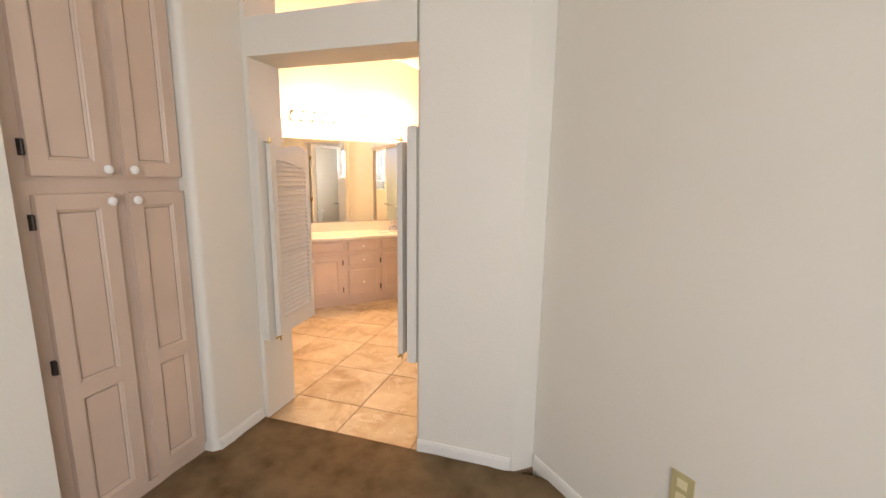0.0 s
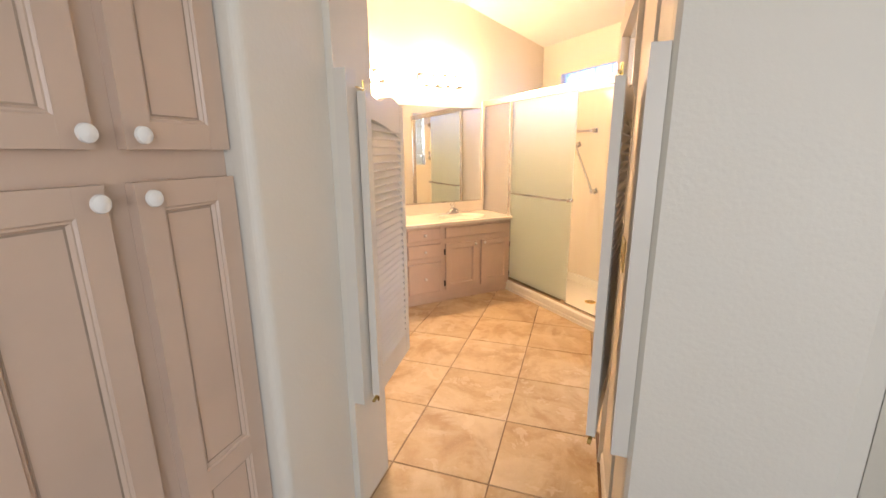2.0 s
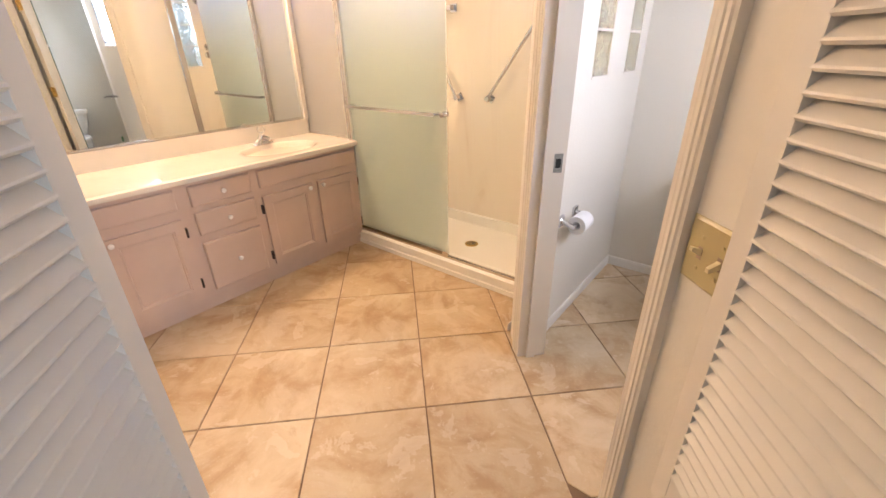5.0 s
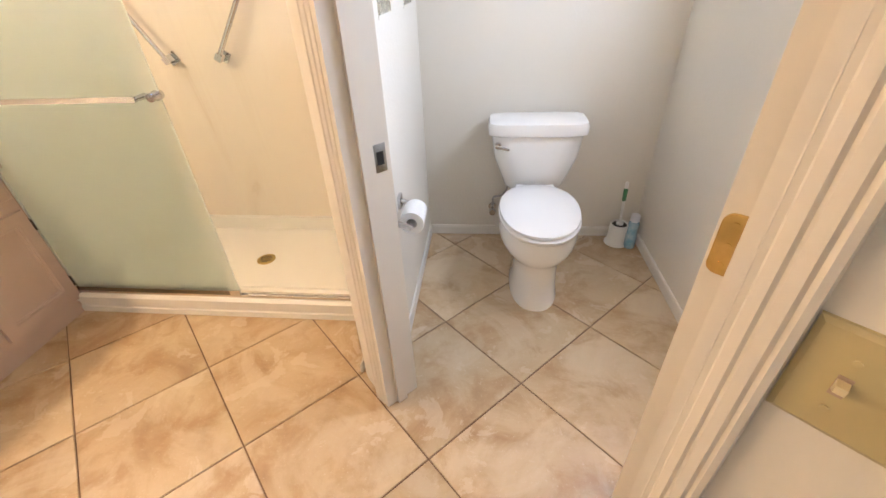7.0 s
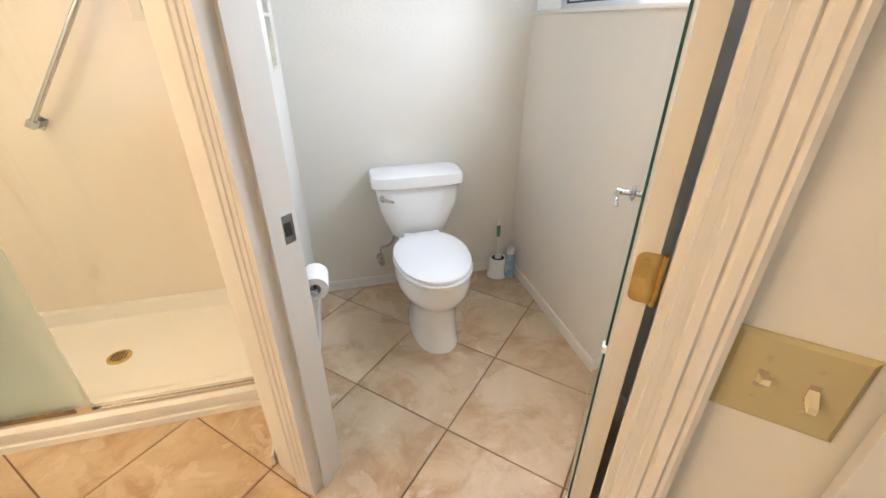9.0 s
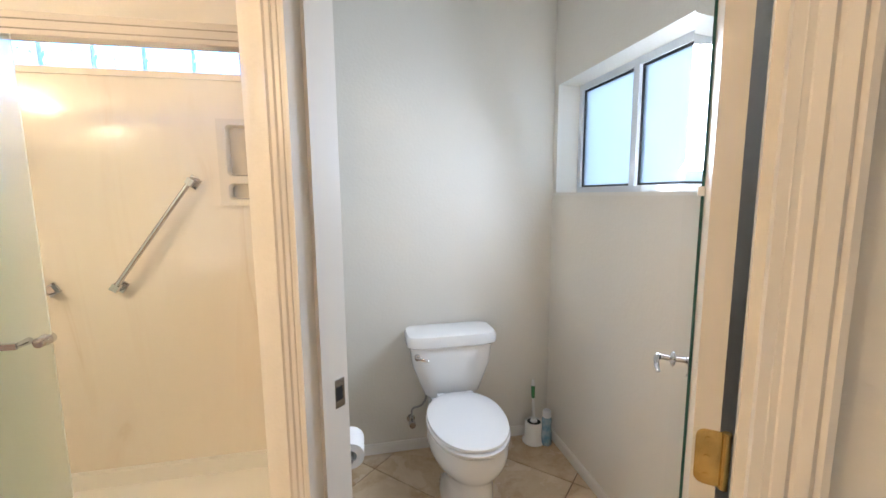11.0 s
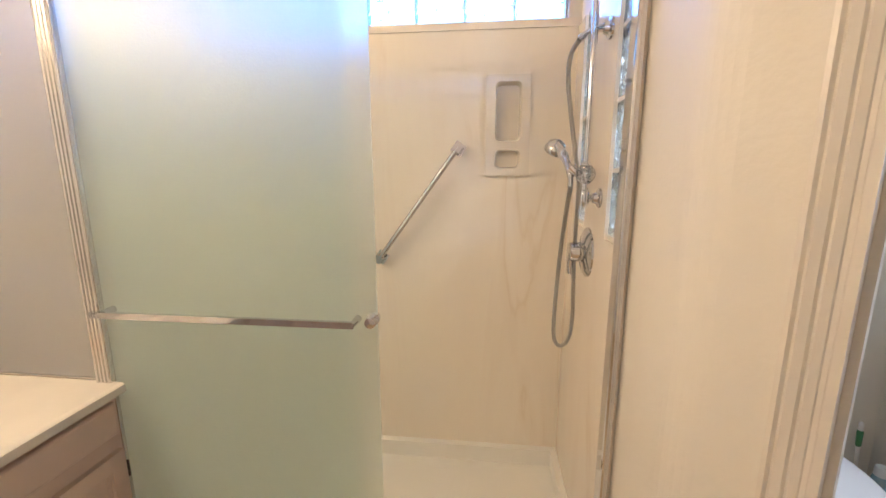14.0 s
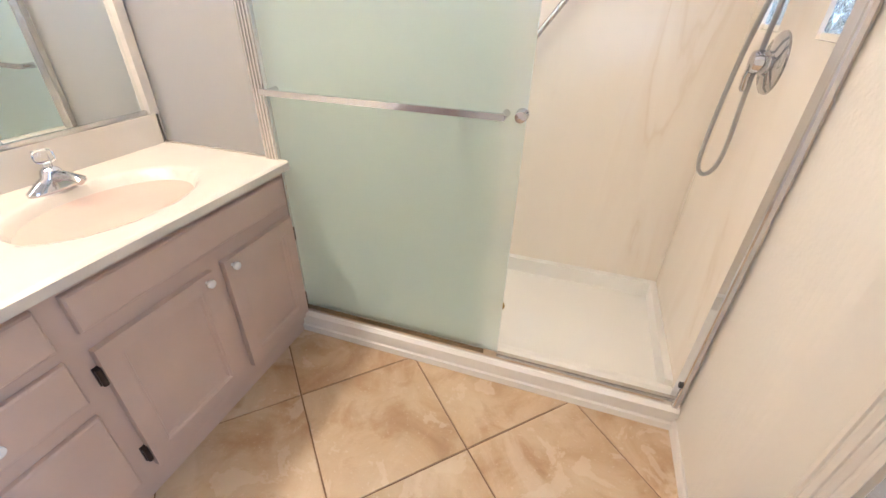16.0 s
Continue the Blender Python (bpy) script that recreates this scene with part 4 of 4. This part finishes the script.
# ---- toilet room ----
wi = root("window_2", pose(1.175, 0, 0), "white sliding window with obscure glass in a deep reveal", "window", kind="structure")
y0, y1, z0, z1 = 0.44, 1.385, 1.45, 2.03
bm = boxes((0, 0.05, y0, y0 + 0.032, z0, z1), (0, 0.05, y1 - 0.032, y1, z0, z1), (0, 0.05, y0 + 0.032, y1 - 0.032, z0, z0 + 0.032), (0, 0.05, y0 + 0.032, y1 - 0.032, z1 - 0.032, z1), (-0.004, 0.046, 0.885, 0.925, z0 + 0.03, z1 - 0.03))
obj("frame", bm, VINYL, wi, bevel=0.003)
bm = boxes(*[q for a, b in ((0.472, 0.885), (0.925, 1.353)) for q in ((0.012, 0.03, a, a + 0.010, z0 + 0.032, z1 - 0.032), (0.012, 0.03, b - 0.010, b, z0 + 0.032, z1 - 0.032), (0.012, 0.03, a + 0.01, b - 0.01, z0 + 0.032, z0 + 0.042), (0.012, 0.03, a + 0.01, b - 0.01, z1 - 0.042, z1 - 0.032))])
obj("gasket", bm, DARK, wi, label="dark window gasket")
for a, b in ((0.480, 0.887), (0.923, 1.345)):
    p = obj("pane", boxes((0.018, 0.023, a, b, z0 + 0.038, z1 - 0.038)), WINGLASS, wi)
    p.visible_shadow = False
tagged(obj("sill", boxes((1.035, 1.176, y0 - 0.0, y1, z0 - 0.012, z0 + 0.003)), BASE, bevel=0.003), "thin white painted window sill", "sill", kind="structure")

to = root("toilet", pose(0.418, 0, 0), "white two-piece porcelain toilet with closed lid", "toilet")
E_ = 2.6
bm = loft([oval(0, 0.96, 0.116, 0.222, 0.0, 40, 2.3, 0.28), oval(0, 0.96, 0.116, 0.221, 0.012, 40, 2.3, 0.28), oval(0, 0.962, 0.108, 0.214, 0.05, 40, 2.3, 0.27), oval(0, 0.965, 0.106, 0.208, 0.12, 40, 2.3, 0.26),
           oval(0, 0.967, 0.110, 0.207, 0.18, 40, 2.2, 0.26), oval(0, 0.97, 0.120, 0.214, 0.225, 40, 2.2, 0.26), oval(0, 0.97, 0.142, 0.236, 0.255, 40, 2.1, 0.25), oval(0, 0.97, 0.166, 0.259, 0.285, 40, 2.1, 0.24), oval(0, 0.97, 0.177, 0.270, 0.315, 40, 2.1, 0.24),
           oval(0, 0.97, 0.181, 0.274, 0.350, 40, 2.1, 0.24), oval(0, 0.97, 0.180, 0.273, 0.392, 40, 2.1, 0.24), oval(0, 0.97, 0.168, 0.26, 0.398, 40, 2.1, 0.23)])
obj("bowl", bm, PORCELAIN, to, smooth=True)
bm = boxes((-0.115, 0.115, 1.10, 1.36, 0.24, 0.392))
obj("deck", bm, PORCELAIN, to, bevel=0.03, segs=4, smooth=True)
bm = loft([oval(0, 0.965, 0.180, 0.275, 0.400, 44, 2.15, 0.225), oval(0, 0.965, 0.184, 0.279, 0.406, 44, 2.15, 0.225), oval(0, 0.965, 0.184, 0.279, 0.416, 44, 2.15, 0.225), oval(0, 0.965, 0.178, 0.272, 0.420, 44, 2.15, 0.222)])
obj("seat", bm, SEATM, to, smooth=True)
bm = loft([oval(0, 0.967, 0.176, 0.268, 0.422, 44, 2.15, 0.225), oval(0, 0.967, 0.181, 0.274, 0.427, 44, 2.15, 0.228), oval(0, 0.967, 0.179, 0.272, 0.438, 44, 2.15, 0.228), oval(0, 0.967, 0.160, 0.25, 0.446, 44, 2.15, 0.21), oval(0, 0.967, 0.09, 0.16, 0.450, 44, 2.1, 0.14)])
obj("lid", bm, SEATM, to, smooth=True)
bm = loft([oval(0, 1.318, 0.125, 0.078, 0.385, 40, 4), oval(0, 1.316, 0.150, 0.088, 0.41, 40, 4.5), oval(0, 1.312, 0.205, 0.098, 0.56, 40, 5), oval(0, 1.310, 0.220, 0.101, 0.672, 40, 5), oval(0, 1.310, 0.214, 0.098, 0.676, 40, 5)])
obj("tank", bm, PORCELAIN, to, smooth=True)
bm = loft([oval(0, 1.308, 0.228, 0.106, 0.676, 40, 6), oval(0, 1.308, 0.236, 0.112, 0.682, 40, 6), oval(0, 1.308, 0.238, 0.113, 0.722, 40, 6), oval(0, 1.308, 0.230, 0.108, 0.736, 40, 6), oval(0, 1.308, 0.19, 0.085, 0.740, 40, 5)])
obj("tank_lid", bm, PORCELAIN, to, smooth=True)
bm = tube([(-0.188, 1.222, 0.632), (-0.188, 1.200, 0.632)], [0.016, 0.014], 14)
tube([(-0.200, 1.202, 0.634), (-0.170, 1.196, 0.628), (-0.135, 1.194, 0.618)], [0.009, 0.008, 0.006], 10, bm)
obj("flush_lever", bm, CHROME, to, smooth=True, label="chrome flush lever")
for x in (-0.075, 0.075):
    obj("seat_hinge", boxes((x - 0.018, x + 0.018, 1.165, 1.20, 0.398, 0.436)), SEATM, to, bevel=0.006)

sv = root("stop_valve", pose(0.215, 1.43, 0.19), "chrome water stop valve with braided supply line", "valve")
bm = tube([(0, 0.0, 0), (0, -0.006, 0)], 0.024, 18)
tube([(0, 0, 0), (0, -0.065, 0)], 0.009, 12, bm)
tube([(0, -0.045, -0.012), (0, -0.045, 0.035)], 0.011, 12, bm)
tube([(0, -0.062, 0), (0, -0.085, 0)], [0.020, 0.018], 10, bm)
obj("valve", bm, CHROME, sv, smooth=True)
obj("supply_line", tube(curve([(0, -0.045, 0.03), (0.005, -0.05, 0.08), (0.05, -0.075, 0.11), (0.075, -0.09, 0.16), (0.07, -0.10, 0.22)]), 0.006, 8), CORD, sv, smooth=True)

tp = root("toilet_paper_holder", pose(-0.16, 0.575, 0.60), "chrome toilet paper holder with a white roll", "paper holder")
for sy in (-1, 1):
    bm = boxes((0, 0.012, sy * 0.0825 - 0.0225, sy * 0.0825 + 0.0225, -0.005, 0.045))
    tube([(0.01, sy * 0.082, 0.02), (0.075, sy * 0.082, 0.0)], [0.012, 0.010], 12, bm)
    obj("bracket", bm, CHROME, tp, bevel=0.002)
bm = tube([(0.07, -0.078, 0), (0.07, 0.078, 0)], 0.009, 12)
obj("spindle", bm, CHROME, tp, smooth=True)
n, bm = 32, bmesh.new()
rings = []
for r, y in ((0.019, -0.053), (0.044, -0.053), (0.044, 0.053), (0.019, 0.053), (0.019, -0.053)):
    rings.append([(0.07 + r * math.cos(2 * math.pi * i / n), y, r * math.sin(2 * math.pi * i / n)) for i in range(n)])
loft(rings, False, bm)
obj("paper_roll", bm, PAPER, tp, smooth=True, label="white toilet paper roll")

br = root("toilet_brush", pose(0.932, 1.355, 0.0), "white toilet brush in its round caddy on the floor", "toilet brush")
obj("caddy", lathe([(0.066, 0), (0.066, 0.006), (0.056, 0.016), (0.051, 0.05), (0.051, 0.120), (0.046, 0.126), (0.041, 0.122), (0.040, 0.108), (0.001, 0.106)], 28), WHITEP, br, smooth=True)
obj("collar", lathe([(0.0395, 0.106), (0.0395, 0.118), (0.024, 0.121), (0.001, 0.122)], 20), DARK, br, smooth=True)
obj("plug", lathe([(0.020, 0.119), (0.019, 0.132), (0.010, 0.138), (0.001, 0.139)], 16), WHITEP, br, smooth=True)
obj("stem", tube([(0, 0, 0.135), (-0.004, 0.004, 0.25), (-0.006, 0.006, 0.33), (-0.007, 0.007, 0.372), (-0.007, 0.007, 0.378)], [0.0065, 0.007, 0.0095, 0.009, 0.004], 12), WHITEP, br, smooth=True)
obj("grip", tube([(-0.0045, 0.0045, 0.262), (-0.005, 0.005, 0.272), (-0.006, 0.006, 0.335), (-0.0065, 0.0065, 0.345)], [0.006, 0.0105, 0.0115, 0.007], 12), GREENP, br, smooth=True, label="dark green grip")
ca = root("spray_can", pose(0.992, 1.310, 0.0), "blue and white aerosol spray can on the floor", "spray can")
obj("can", lathe([(0.028, 0), (0.030, 0.004), (0.030, 0.080), (0.025, 0.110), (0.029, 0.150), (0.024, 0.168), (0.001, 0.170)], 28), BLUEP, ca, smooth=True)
obj("cap", lathe([(0.024, 0.166), (0.024, 0.20), (0.021, 0.208), (0.001, 0.209)], 24), VINYL, ca, smooth=True)

# bright outdoors behind the two outer windows
tagged(obj("backdrop", boxes((1.60, 1.61, -0.1, 2.4, 0.8, 2.8)), HAZE), "pale daylight outside the toilet window", "backdrop", kind="structure")
tagged(obj("backdrop", boxes((-2.6, 0.2, 1.95, 1.96, 1.6, 3.0)), BACKDROP), "bright overexposed daylight outside the windows", "backdrop", kind="structure")


# ---- floor tiles ----
def clip(poly, n, c):
    """Keep the part of a plan polygon where n . p >= c."""
    out = []
    for p, q in zip(poly, poly[1:] + poly[:1]):
        a, b = n[0] * p[0] + n[1] * p[1] - c, n[0] * q[0] + n[1] * q[1] - c
        if a >= 0:
            out.append(p)
        if (a >= 0) != (b >= 0):
            t = a / (a - b)
            out.append((p[0] + t * (q[0] - p[0]), p[1] + t * (q[1] - p[1])))
    return out


S, G, R2 = 0.460, 0.0026, 2 ** -0.5
full = None
for i in range(-9, 5):
    for j in range(-6, 6):
        a = [(i * S + G, j * S + G), ((i + 1) * S - G, j * S + G), ((i + 1) * S - G, (j + 1) * S - G), (i * S + G, (j + 1) * S - G)]
        w = [((x - y) * R2, (x + y) * R2) for x, y in a]
        v = w
        for nrm, c in (((1, 0), -2.40), ((-1, 0), -1.10), ((0, 1), -1.80), ((0, -1), -1.50), ((-R2, R2), -1.208)):
            v = clip(v, nrm, c) if v else v
        if i >= 0 and v:
            v = clip(v, (R2, R2), 0.0)
            if j > -3:
                v = clip(v, (0, 1), -0.28) if v else v
        if not v or len(v) < 3:
            continue
        cx, cy = sum(p[0] for p in w) / 4, sum(p[1] for p in w) / 4
        if cy > 1.0 and cx < -0.6 or (cx < -0.45 and cy > 0.85):
            continue
        whole = len(v) == 4 and all(abs(p[0] - q[0]) + abs(p[1] - q[1]) < 1e-6 for p, q in zip(v, w))
        if whole and full:
            t = new("tile", full)
            t.matrix_basis, t.parent = pose(cx, cy, 0), FLOOR
            continue
        bm = prism(bmesh.new(), [(p[0] - cx, p[1] - cy) for p in v], -0.012, 0.0)
        bmesh.ops.bevel(bm, geom=[e for e in bm.edges if all(abs(q.co.z) < 1e-6 for q in e.verts)], offset=0.002, segments=1, affect="EDGES")
        t = obj("tile", bm, TILE, FLOOR, m=pose(cx, cy, 0))
        if whole:
            full = t.data
